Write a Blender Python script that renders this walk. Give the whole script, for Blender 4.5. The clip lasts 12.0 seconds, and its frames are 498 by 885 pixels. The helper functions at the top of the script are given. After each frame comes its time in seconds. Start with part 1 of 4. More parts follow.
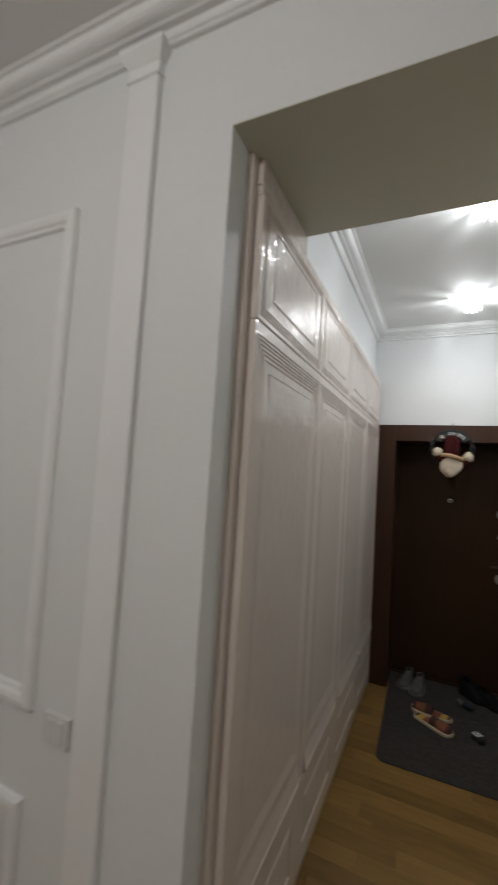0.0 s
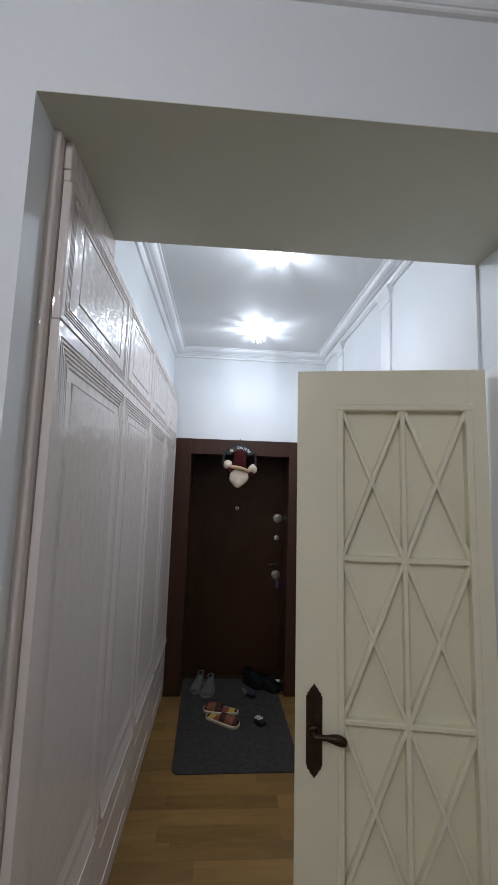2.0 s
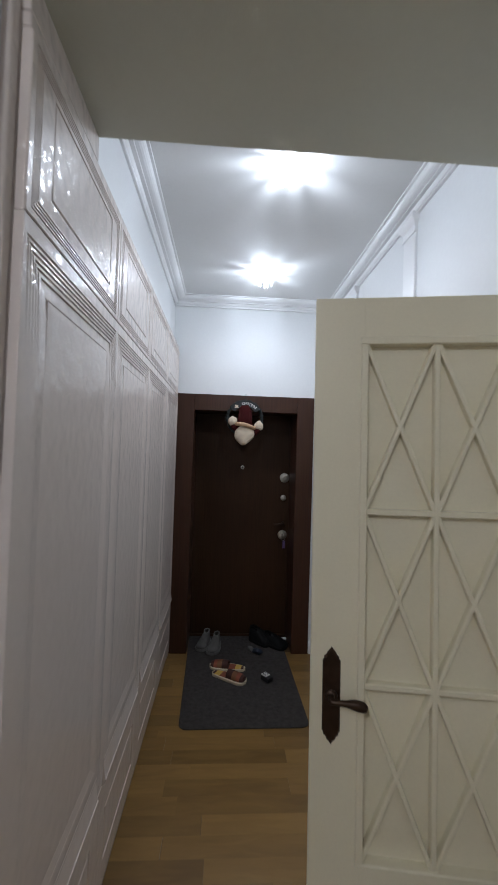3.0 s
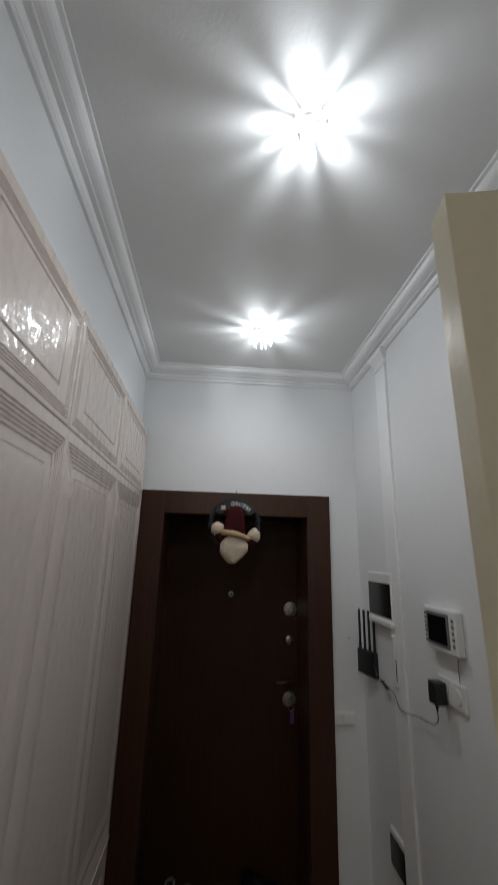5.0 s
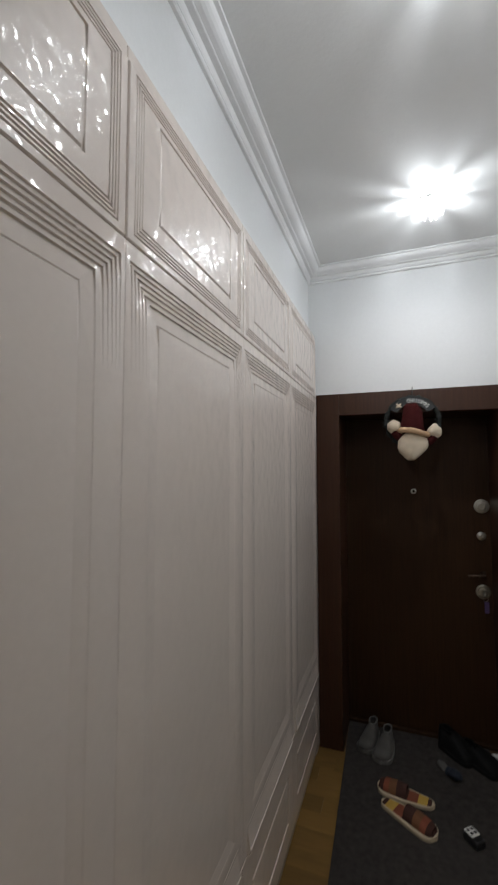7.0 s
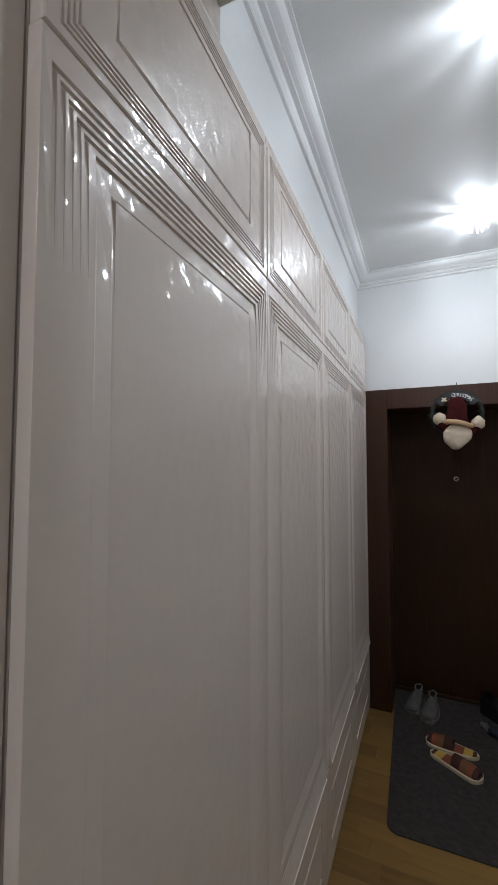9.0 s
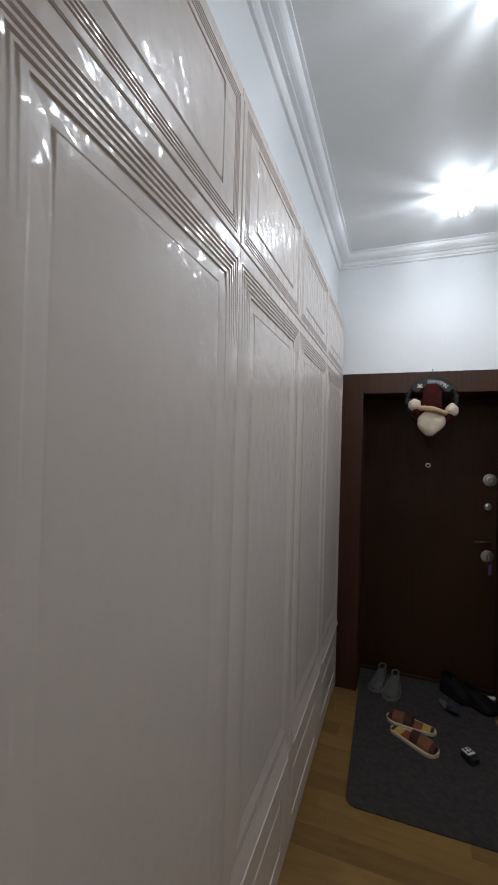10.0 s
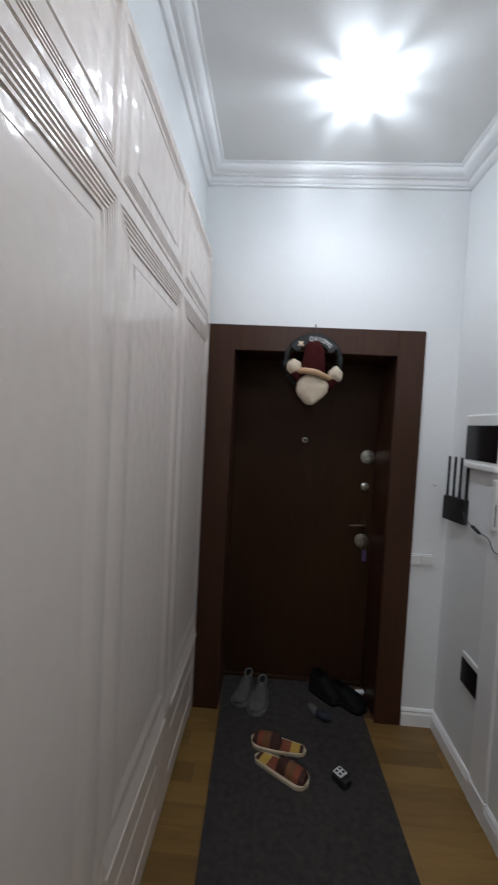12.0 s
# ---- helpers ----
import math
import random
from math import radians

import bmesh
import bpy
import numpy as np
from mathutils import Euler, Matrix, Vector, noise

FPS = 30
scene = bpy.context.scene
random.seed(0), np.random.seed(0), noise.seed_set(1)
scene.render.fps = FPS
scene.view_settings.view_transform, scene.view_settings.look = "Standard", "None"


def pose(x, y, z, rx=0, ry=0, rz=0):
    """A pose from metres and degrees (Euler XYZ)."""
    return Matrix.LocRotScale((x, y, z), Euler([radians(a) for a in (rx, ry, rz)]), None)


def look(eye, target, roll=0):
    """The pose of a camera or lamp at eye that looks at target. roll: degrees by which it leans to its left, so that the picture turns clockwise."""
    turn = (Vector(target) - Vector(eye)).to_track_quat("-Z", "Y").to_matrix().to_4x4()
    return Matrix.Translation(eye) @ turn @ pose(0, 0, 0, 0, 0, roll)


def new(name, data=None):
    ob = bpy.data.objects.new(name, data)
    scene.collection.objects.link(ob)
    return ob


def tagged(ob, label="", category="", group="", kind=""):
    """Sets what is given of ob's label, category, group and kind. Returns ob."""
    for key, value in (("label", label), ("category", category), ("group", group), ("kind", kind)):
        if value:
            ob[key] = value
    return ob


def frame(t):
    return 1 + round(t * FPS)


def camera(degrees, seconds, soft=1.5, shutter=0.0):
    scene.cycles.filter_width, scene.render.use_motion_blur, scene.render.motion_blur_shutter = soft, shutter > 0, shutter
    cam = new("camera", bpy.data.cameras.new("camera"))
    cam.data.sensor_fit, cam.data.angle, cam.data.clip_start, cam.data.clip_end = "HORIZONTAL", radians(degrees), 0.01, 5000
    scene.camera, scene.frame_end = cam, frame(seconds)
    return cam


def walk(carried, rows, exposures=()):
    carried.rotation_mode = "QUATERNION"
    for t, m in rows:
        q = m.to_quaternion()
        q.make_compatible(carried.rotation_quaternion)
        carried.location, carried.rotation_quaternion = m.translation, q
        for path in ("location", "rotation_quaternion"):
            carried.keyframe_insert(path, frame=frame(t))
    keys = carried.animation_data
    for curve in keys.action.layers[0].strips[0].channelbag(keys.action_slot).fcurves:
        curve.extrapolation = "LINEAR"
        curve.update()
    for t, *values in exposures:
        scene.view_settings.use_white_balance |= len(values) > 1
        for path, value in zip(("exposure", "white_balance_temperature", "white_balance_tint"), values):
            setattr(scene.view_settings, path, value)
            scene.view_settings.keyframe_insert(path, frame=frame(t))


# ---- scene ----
cam = camera(62.8, 12.0, shutter=0.5)
PATH = [
    (0, (0.021, -0.069, 1.628), (-0.828, 1.737, 1.757), 3.6),
    (0.5, (0.038, 0.038, 1.645), (-0.461, 1.971, 1.764), 3.3),
    (1, (0.011, 0.038, 1.645), (-0.081, 2.032, 1.772), 1.6),
    (1.5, (-0.025, -0.025, 1.655), (0.088, 1.96, 1.873), 2.5),
    (2, (-0.042, -0.043, 1.653), (0.084, 1.94, 1.877), 1.9),
    (2.5, (-0.058, -0.007, 1.636), (0.098, 1.981, 1.782), 1.8),
    (3, (-0.051, 0.132, 1.597), (0.066, 2.128, 1.649), 1.8),
    (3.2, (-0.037, 0.226, 1.601), (0.072, 2.222, 1.653), 2.0),
    (4.8, (-0.021, 0.944, 1.662), (0.14, 2.884, 2.125), 1.0),
    (5, (-0.011, 1.008, 1.697), (0.135, 2.928, 2.237), 1.6),
    (5.5, (-0.002, 1.059, 1.721), (0.186, 2.906, 2.464), 1.1),
    (6, (-0.011, 1.1, 1.671), (-0.04, 3.028, 2.201), 0.2),
    (6.5, (-0.009, 1.034, 1.626), (-0.43, 2.963, 1.946), -0.6),
    (7, (0.02, 0.945, 1.617), (-0.663, 2.82, 1.741), 0.0),
    (7.5, (-0.006, 0.842, 1.582), (-0.747, 2.699, 1.644), -1.2),
    (7.7, (-0.034, 0.788, 1.565), (-0.77, 2.647, 1.604), -1.5),
    (9.3, (-0.079, 0.606, 1.572), (-0.877, 2.436, 1.688), 0.2),
    (9.5, (-0.072, 0.608, 1.563), (-0.833, 2.454, 1.675), 0.4),
    (10, (-0.072, 0.664, 1.564), (-0.768, 2.539, 1.584), 1.6),
    (10.5, (-0.032, 0.801, 1.558), (-0.696, 2.688, 1.54), 2.3),
    (11, (-0.015, 0.95, 1.579), (-0.696, 2.829, 1.514), 3.2),
    (11.5, (-0.055, 1.097, 1.579), (-0.506, 3.045, 1.524), 3.5),
    (12, (-0.09, 1.282, 1.546), (-0.199, 3.277, 1.457), 2.9),
]
EXPOSURES = [(0.0, -0.25, 6900, 10), (0.6, -0.10, 6750, 10), (1.5, 0.05, 5950, 11), (2.5, -0.03, 6000, 12), (3.1, -0.08, 6050, 12), (4.6, -0.84, 6650, 11), (5.1, -0.90, 6750, 11), (5.6, -0.95, 7350, 11), (6.1, -0.8, 7500, 11), (6.5, -0.5, 7350, 11),
             (7.2, -0.28, 6600, 11), (9.5, -0.14, 6350, 11), (11.2, -0.12, 6250, 11), (12.0, -0.02, 6250, 11)]
walk(cam, [(t, look(eye, target, roll)) for t, eye, target, roll in PATH], EXPOSURES)

# ---- light and world ----
world = bpy.data.worlds.new("world")
scene.world = world
world.use_nodes = True
world.node_tree.nodes["Background"].inputs[0].default_value = (0.5, 0.55, 0.6, 1)
world.node_tree.nodes["Background"].inputs[1].default_value = 0.02


def lamp(name, kind, at, watts, colour, **kw):
    data = bpy.data.lights.new(name, kind)
    data.energy, data.color = watts, colour
    for key, value in kw.items():
        if key == "radius":
            data.shadow_soft_size = value
        elif key == "size":
            data.shape, data.size = "DISK", value
        elif key == "cone":
            data.spot_size, data.spot_blend = radians(value), 1.0
    ob = new(name, data)
    ob.matrix_basis = at
    return ob


CEIL = 2.84          # ceiling height
SOFFIT = 2.478       # underside of the bulkhead
FRONT, BACK = 0.765, 1.29   # the two faces of the bulkhead wall
XL, XR = -0.488, 0.838       # upper left wall, right wall
XC = -0.429          # wardrobe front
YE = 3.43            # end wall
SPOTS = ((0.188, 2.89), (0.192, 1.825))
for sx, sy in SPOTS:
    lamp("spot_glow", "POINT", pose(sx, sy, CEIL - 0.077), 6.6, (0.84, 0.92, 1.0), radius=0.0105)
    lamp("spot_beam", "SPOT", pose(sx, sy, CEIL - 0.094), 11.5, (0.94, 0.96, 1.0), radius=0.03, cone=166)
# the room's unseen light, placed to suit how its wall is lit
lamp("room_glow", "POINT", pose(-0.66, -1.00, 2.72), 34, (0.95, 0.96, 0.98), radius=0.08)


# ---- materials ----
def material(name, colour, rough=0.5, metal=0.0, bump=None, vary=0.06, scale=3.0, coat=0.0, spec=0.5, stretch=1.0, rise=None):
    """A node material: colour varied at two scales, roughness varied a little, noise relief."""
    m = bpy.data.materials.new(name)
    m.use_nodes = True
    nt = m.node_tree
    p = nt.nodes["Principled BSDF"]
    p.inputs["Roughness"].default_value = rough
    p.inputs["Metallic"].default_value = metal
    p.inputs["Coat Weight"].default_value = coat
    p.inputs["Specular IOR Level"].default_value = spec
    co = nt.nodes.new("ShaderNodeTexCoord")
    big = nt.nodes.new("ShaderNodeTexNoise")
    big.inputs["Scale"].default_value, big.inputs["Detail"].default_value = scale, 4
    fine = nt.nodes.new("ShaderNodeTexNoise")
    fine.inputs["Scale"].default_value, fine.inputs["Detail"].default_value = scale * 40, 3
    nt.links.new(co.outputs["Object"], big.inputs["Vector"])
    nt.links.new(co.outputs["Object"], fine.inputs["Vector"])
    add = nt.nodes.new("ShaderNodeMix")
    add.data_type = "FLOAT"
    add.inputs[0].default_value = 0.35
    nt.links.new(big.outputs["Fac"], add.inputs[2])
    nt.links.new(fine.outputs["Fac"], add.inputs[3])
    ramp = nt.nodes.new("ShaderNodeValToRGB")
    ramp.color_ramp.elements[0].position, ramp.color_ramp.elements[1].position = 0.3, 0.7
    ramp.color_ramp.elements[0].color = (*[c * (1 - vary) for c in colour], 1)
    ramp.color_ramp.elements[1].color = (*[min(1, c * (1 + vary)) for c in colour], 1)
    nt.links.new(add.outputs[0], ramp.inputs[0])
    nt.links.new(ramp.outputs[0], p.inputs["Base Color"])
    if bump:
        size, height = bump
        n = nt.nodes.new("ShaderNodeTexNoise")
        n.inputs["Scale"].default_value, n.inputs["Detail"].default_value = size, 3
        sq = nt.nodes.new("ShaderNodeMapping")
        sq.inputs["Scale"].default_value = (1, 1, stretch)
        nt.links.new(co.outputs["Object"], sq.inputs["Vector"])
        nt.links.new(sq.outputs[0], n.inputs["Vector"])
        n.inputs["Detail"].default_value = 3 if stretch == 1.0 else 0.6
        b = nt.nodes.new("ShaderNodeBump")
        b.inputs["Strength"].default_value, b.inputs["Distance"].default_value = 1.0, height
        if coat:
            n.inputs["Detail"].default_value, n.inputs["Roughness"].default_value = 1.1, 0.35
        nt.links.new(n.outputs["Fac"], b.inputs["Height"])
        if rise:
            # the ripple is made stronger towards the top, where the lamps' glints fall
            sep, grow, mul = nt.nodes.new("ShaderNodeSeparateXYZ"), nt.nodes.new("ShaderNodeMapRange"), nt.nodes.new("ShaderNodeMath")
            nt.links.new(co.outputs["Object"], sep.inputs[0])
            nt.links.new(sep.outputs["Z"], grow.inputs["Value"])
            grow.inputs["From Min"].default_value, grow.inputs["From Max"].default_value = rise
            grow.inputs["To Min"].default_value = 0.2
            mul.operation = "MULTIPLY"
            nt.links.new(n.outputs["Fac"], mul.inputs[0])
            nt.links.new(grow.outputs["Result"], mul.inputs[1])
            nt.links.new(mul.outputs[0], b.inputs["Height"])
        # a lacquered surface carries its waviness in the clear coat
        nt.links.new(b.outputs["Normal"], p.inputs["Coat Normal" if coat else "Normal"])
        p.inputs["Coat Roughness"].default_value, p.inputs["Coat IOR"].default_value = 0.085, 1.46
    return m


def glowing(name, colour, strength):
    m = bpy.data.materials.new(name)
    m.use_nodes = True
    p = m.node_tree.nodes["Principled BSDF"]
    p.inputs["Base Color"].default_value = (*colour, 1)
    p.inputs["Emission Color"].default_value = (*colour, 1)
    p.inputs["Emission Strength"].default_value = strength
    return m


def wood_floor():
    """Oak laminate: each plank varies by its object, grain runs along the plank (x)."""
    m = material("oak_laminate", (0.30, 0.155, 0.05), 0.32, bump=(60, 0.0004))
    nt = m.node_tree
    p = nt.nodes["Principled BSDF"]
    co = nt.nodes.new("ShaderNodeTexCoord")
    info = nt.nodes.new("ShaderNodeObjectInfo")
    mp = nt.nodes.new("ShaderNodeMapping")
    mp.inputs["Scale"].default_value = (2.4, 14.0, 1.0)
    comb = nt.nodes.new("ShaderNodeCombineXYZ")
    mul = nt.nodes.new("ShaderNodeMath")
    mul.operation = "MULTIPLY"
    mul.inputs[1].default_value = 37.0
    nt.links.new(info.outputs["Random"], mul.inputs[0])
    nt.links.new(mul.outputs[0], comb.inputs[2])
    nt.links.new(comb.outputs[0], mp.inputs["Location"])
    nt.links.new(co.outputs["Object"], mp.inputs["Vector"])
    n = nt.nodes.new("ShaderNodeTexNoise")
    n.inputs["Scale"].default_value, n.inputs["Detail"].default_value, n.inputs["Distortion"].default_value = 1.6, 6, 0.8
    nt.links.new(mp.outputs[0], n.inputs["Vector"])
    ramp = nt.nodes.new("ShaderNodeValToRGB")
    e = ramp.color_ramp.elements
    e[0].position, e[0].color = 0.24, (0.156, 0.087, 0.026, 1)
    e[1].position, e[1].color = 0.76, (0.300, 0.174, 0.052, 1)
    mixf = nt.nodes.new("ShaderNodeMix")
    mixf.data_type = "FLOAT"
    mixf.inputs[0].default_value = 0.42
    nt.links.new(n.outputs["Fac"], mixf.inputs[2])
    nt.links.new(info.outputs["Random"], mixf.inputs[3])
    nt.links.new(mixf.outputs[0], ramp.inputs[0])
    nt.links.new(ramp.outputs[0], p.inputs["Base Color"])
    return m


def dark_wood(name, lo, hi, rough):
    m = material(name, hi, rough, bump=(40, 0.0005))
    nt = m.node_tree
    p = nt.nodes["Principled BSDF"]
    co = nt.nodes.new("ShaderNodeTexCoord")
    mp = nt.nodes.new("ShaderNodeMapping")
    mp.inputs["Scale"].default_value = (55.0, 55.0, 2.4)
    nt.links.new(co.outputs["Object"], mp.inputs["Vector"])
    n = nt.nodes.new("ShaderNodeTexNoise")
    n.inputs["Scale"].default_value, n.inputs["Detail"].default_value, n.inputs["Distortion"].default_value = 1.5, 6, 0.6
    nt.links.new(mp.outputs[0], n.inputs["Vector"])
    ramp = nt.nodes.new("ShaderNodeValToRGB")
    e = ramp.color_ramp.elements
    e[0].position, e[0].color = 0.3, (*lo, 1)
    e[1].position, e[1].color = 0.7, (*hi, 1)
    nt.links.new(n.outputs["Fac"], ramp.inputs[0])
    nt.links.new(ramp.outputs[0], p.inputs["Base Color"])
    return m


def crystal():
    """Cut crystal lit from within: it scatters the bulb's light through and shines."""
    m = bpy.data.materials.new("crystal")
    m.use_nodes = True
    nt = m.node_tree
    nt.nodes.remove(nt.nodes["Principled BSDF"])
    tr, gl, mx = nt.nodes.new("ShaderNodeBsdfTranslucent"), nt.nodes.new("ShaderNodeBsdfGlossy"), nt.nodes.new("ShaderNodeMixShader")
    tr.inputs["Color"].default_value = (0.85, 0.88, 0.9, 1)
    gl.inputs["Roughness"].default_value = 0.1
    mx.inputs[0].default_value = 0.25
    nt.links.new(tr.outputs[0], mx.inputs[1])
    nt.links.new(gl.outputs[0], mx.inputs[2])
    see, half = nt.nodes.new("ShaderNodeBsdfTransparent"), nt.nodes.new("ShaderNodeMixShader")
    half.inputs[0].default_value = 0.28
    nt.links.new(mx.outputs[0], half.inputs[1])
    nt.links.new(see.outputs[0], half.inputs[2])
    nt.links.new(half.outputs[0], nt.nodes["Material Output"].inputs["Surface"])
    return m


M_WALL = material("wall_paint", (0.78, 0.79, 0.79), 0.55, vary=0.03, scale=1.5, bump=(130, 0.0003))
M_CEIL = material("ceiling_paint", (0.80, 0.80, 0.79), 0.7, vary=0.02, scale=1.0, bump=(90, 0.0005))
M_TRIM = material("trim_paint", (0.86, 0.86, 0.86), 0.35, vary=0.03, scale=4, bump=(150, 0.0004))
# wall paint darkened and yellowed: the soffit's shade and floor bounce as colour
M_SOFFIT_SHADE = material("shaded_wall_paint", (0.63, 0.63, 0.535), 0.6, vary=0.03, scale=1.5, bump=(130, 0.0003))
M_CAB = material("gloss_cream", (0.700, 0.622, 0.566), 0.38, vary=0.035, scale=2.0, bump=(26, 0.0086), coat=0.66, spec=0.25, stretch=0.9, rise=(1.30, 2.05))
M_LEAF = material("cream_door_paint", (0.86, 0.80, 0.60), 0.36, vary=0.04, scale=3.0, bump=(60, 0.0006))
M_FLOOR = wood_floor()
M_SUB = material("floor_bed", (0.10, 0.055, 0.025), 0.7)
M_MAHOG = dark_wood("mahogany", (0.039, 0.0152, 0.0080), (0.055, 0.0220, 0.0110), 0.40)
M_MAHOG.node_tree.nodes["Principled BSDF"].inputs["Specular IOR Level"].default_value = 0.3
M_DOOR = dark_wood("wenge_door", (0.027, 0.0122, 0.0056), (0.039, 0.0178, 0.0078), 0.5)
M_DOOR.node_tree.nodes["Principled BSDF"].inputs["Specular IOR Level"].default_value = 0.13
M_MAT = material("mat_grey", (0.052, 0.046, 0.0425), 0.95, vary=0.34, scale=38, bump=(420, 0.004), spec=0.1)
M_CHROME = material("chrome", (0.50, 0.49, 0.46), 0.28, 1.0, vary=0.08, scale=30)
M_BRONZE = material("old_bronze", (0.060, 0.037, 0.025), 0.42, 0.8, vary=0.35, scale=25, bump=(120, 0.0008))
M_BLACK = material("black_plastic", (0.012, 0.012, 0.013), 0.38, vary=0.15, scale=20)
M_SCREEN = material("dark_screen", (0.006, 0.006, 0.007), 0.16, vary=0.1, scale=5, spec=0.3)
M_WHITEP = material("white_plastic", (0.74, 0.74, 0.72), 0.35, vary=0.03, scale=10)
M_GREYP = material("grey_plastic", (0.16, 0.16, 0.17), 0.4, vary=0.05, scale=10)
M_CREAMF = material("cream_fleece", (0.62, 0.52, 0.40), 0.95, vary=0.12, scale=25, bump=(300, 0.003), spec=0.1)
M_SKIN = material("tan_fabric", (0.50, 0.33, 0.20), 0.9, vary=0.1, scale=20, bump=(300, 0.002), spec=0.1)
M_REDF = material("dark_red_fabric", (0.046, 0.008, 0.008), 0.9, vary=0.25, scale=20, bump=(250, 0.003), spec=0.1)
M_GARL = material("dark_garland", (0.007, 0.010, 0.009), 0.7, vary=0.5, scale=40, bump=(200, 0.004))
M_SIGN = material("dark_sign", (0.022, 0.026, 0.030), 0.3, vary=0.2, scale=20)
M_CREAMS = material("cream_sole", (0.52, 0.43, 0.30), 0.7, vary=0.08, scale=20, bump=(200, 0.001))
M_YEL = material("yellow_cloth", (0.52, 0.33, 0.06), 0.85, vary=0.1, scale=20, bump=(400, 0.002))
M_ORA = material("rust_cloth", (0.23, 0.062, 0.030), 0.85, vary=0.12, scale=20, bump=(400, 0.002))
M_BRN = material("brown_cloth", (0.050, 0.016, 0.010), 0.85, vary=0.15, scale=20, bump=(400, 0.002))
M_TANC = material("tan_cloth", (0.17, 0.070, 0.028), 0.85, vary=0.12, scale=20, bump=(400, 0.002))
M_GREYS = material("grey_mesh_fabric", (0.090, 0.085, 0.079), 0.85, vary=0.2, scale=25, bump=(350, 0.003))
M_GREYL = material("pale_rubber", (0.15, 0.146, 0.138), 0.6, vary=0.1, scale=20)
M_BLKL = material("black_leather", (0.006, 0.006, 0.006), 0.7, vary=0.2, scale=15, bump=(120, 0.001), spec=0.15)
M_NAVY = material("navy_cloth", (0.012, 0.018, 0.032), 0.8, vary=0.3, scale=30, bump=(250, 0.003))
M_PURP = material("purple_tag", (0.08, 0.05, 0.14), 0.5, vary=0.1, scale=20)
M_CABLE = material("grey_cable", (0.05, 0.047, 0.045), 0.5, vary=0.1, scale=20)
M_CRYST = crystal()
M_GLOW = glowing("lit_bulb", (0.95, 0.98, 1.0), 45)


# ---- mesh helpers ----
def empty(name, at=(0, 0, 0), rz=0.0):
    ob = new(name)
    ob.matrix_basis = pose(*at, 0, 0, rz)
    return ob


def part(name, bm, mat, parent=None, label="", smooth=False):
    """Links a bmesh as one mesh object, under a thing or a part."""
    bmesh.ops.recalc_face_normals(bm, faces=bm.faces[:])
    me = bpy.data.meshes.new(name)
    bm.to_mesh(me)
    bm.free()
    me.materials.append(mat)
    if smooth:
        for f in me.polygons:
            f.use_smooth = True
    ob = new(name, me)
    ob.parent = parent
    if label:
        ob["label"] = label
    return ob


def structure(ob, label, category):
    return tagged(ob, label, category, kind="structure")


def add_box(bm, a, b, bevel=0.0, seg=2):
    """An axis-aligned box from corner a to corner b, with its edges rounded."""
    made = bmesh.ops.create_cube(bm, size=1.0)["verts"]
    for v in made:
        v.co = Vector([(a[i] + b[i]) / 2 + v.co[i] * (b[i] - a[i]) for i in range(3)])
    if bevel:
        edges = list({e for v in made for e in v.link_edges})
        bmesh.ops.bevel(bm, geom=edges, offset=bevel, segments=seg, affect="EDGES", profile=0.5)
    return made


def box_mesh(a, b, bevel=0.0, seg=2):
    bm = bmesh.new()
    add_box(bm, a, b, bevel, seg)
    return bm


def add_cyl(bm, a, b, r0, r1=None, seg=20):
    """A cylinder or cone from a to b."""
    a, b = Vector(a), Vector(b)
    m = Matrix.Translation((a + b) / 2) @ (b - a).to_track_quat("Z", "Y").to_matrix().to_4x4()
    return bmesh.ops.create_cone(bm, cap_ends=True, segments=seg, radius1=r0, radius2=r0 if r1 is None else r1,
                                 depth=(b - a).length, matrix=m)["verts"]


def add_ball(bm, at, r, scale=(1, 1, 1), seg=16, rot=None):
    m = Matrix.Translation(at) @ (rot or Matrix()) @ Matrix.Diagonal((*scale, 1))
    return bmesh.ops.create_uvsphere(bm, u_segments=seg, v_segments=max(6, seg * 2 // 3), radius=r, matrix=m)["verts"]


def add_tube(bm, pts, r, seg=8):
    """A round tube through points."""
    pts = [Vector(p) for p in pts]
    rings = []
    side = None
    for i, p in enumerate(pts):
        d = (pts[min(i + 1, len(pts) - 1)] - pts[max(i - 1, 0)]).normalized()
        if side is None:
            side = d.orthogonal().normalized()
        side = (side - d * side.dot(d)).normalized()
        up = d.cross(side)
        rr = r[i] if isinstance(r, (list, tuple)) else r
        rings.append([bm.verts.new(p + (side * math.cos(k * math.tau / seg) + up * math.sin(k * math.tau / seg)) * rr) for k in range(seg)])
    for a, b in zip(rings, rings[1:]):
        for k in range(seg):
            bm.faces.new((a[k], a[(k + 1) % seg], b[(k + 1) % seg], b[k]))
    bm.faces.new(rings[0])
    bm.faces.new(rings[-1])


def spline(pts, n=8):
    """Catmull-Rom points through pts."""
    P = [Vector(p) for p in pts]
    P = [P[0] * 2 - P[1]] + P + [P[-1] * 2 - P[-2]]
    out = []
    for i in range(1, len(P) - 2):
        for k in range(n):
            t = k / n
            out.append(0.5 * ((2 * P[i]) + (P[i + 1] - P[i - 1]) * t + (2 * P[i - 1] - 5 * P[i] + 4 * P[i + 1] - P[i + 2]) * t * t
                              + (3 * P[i] - P[i - 1] - 3 * P[i + 1] + P[i + 2]) * t ** 3))
    return out + [P[-2]]


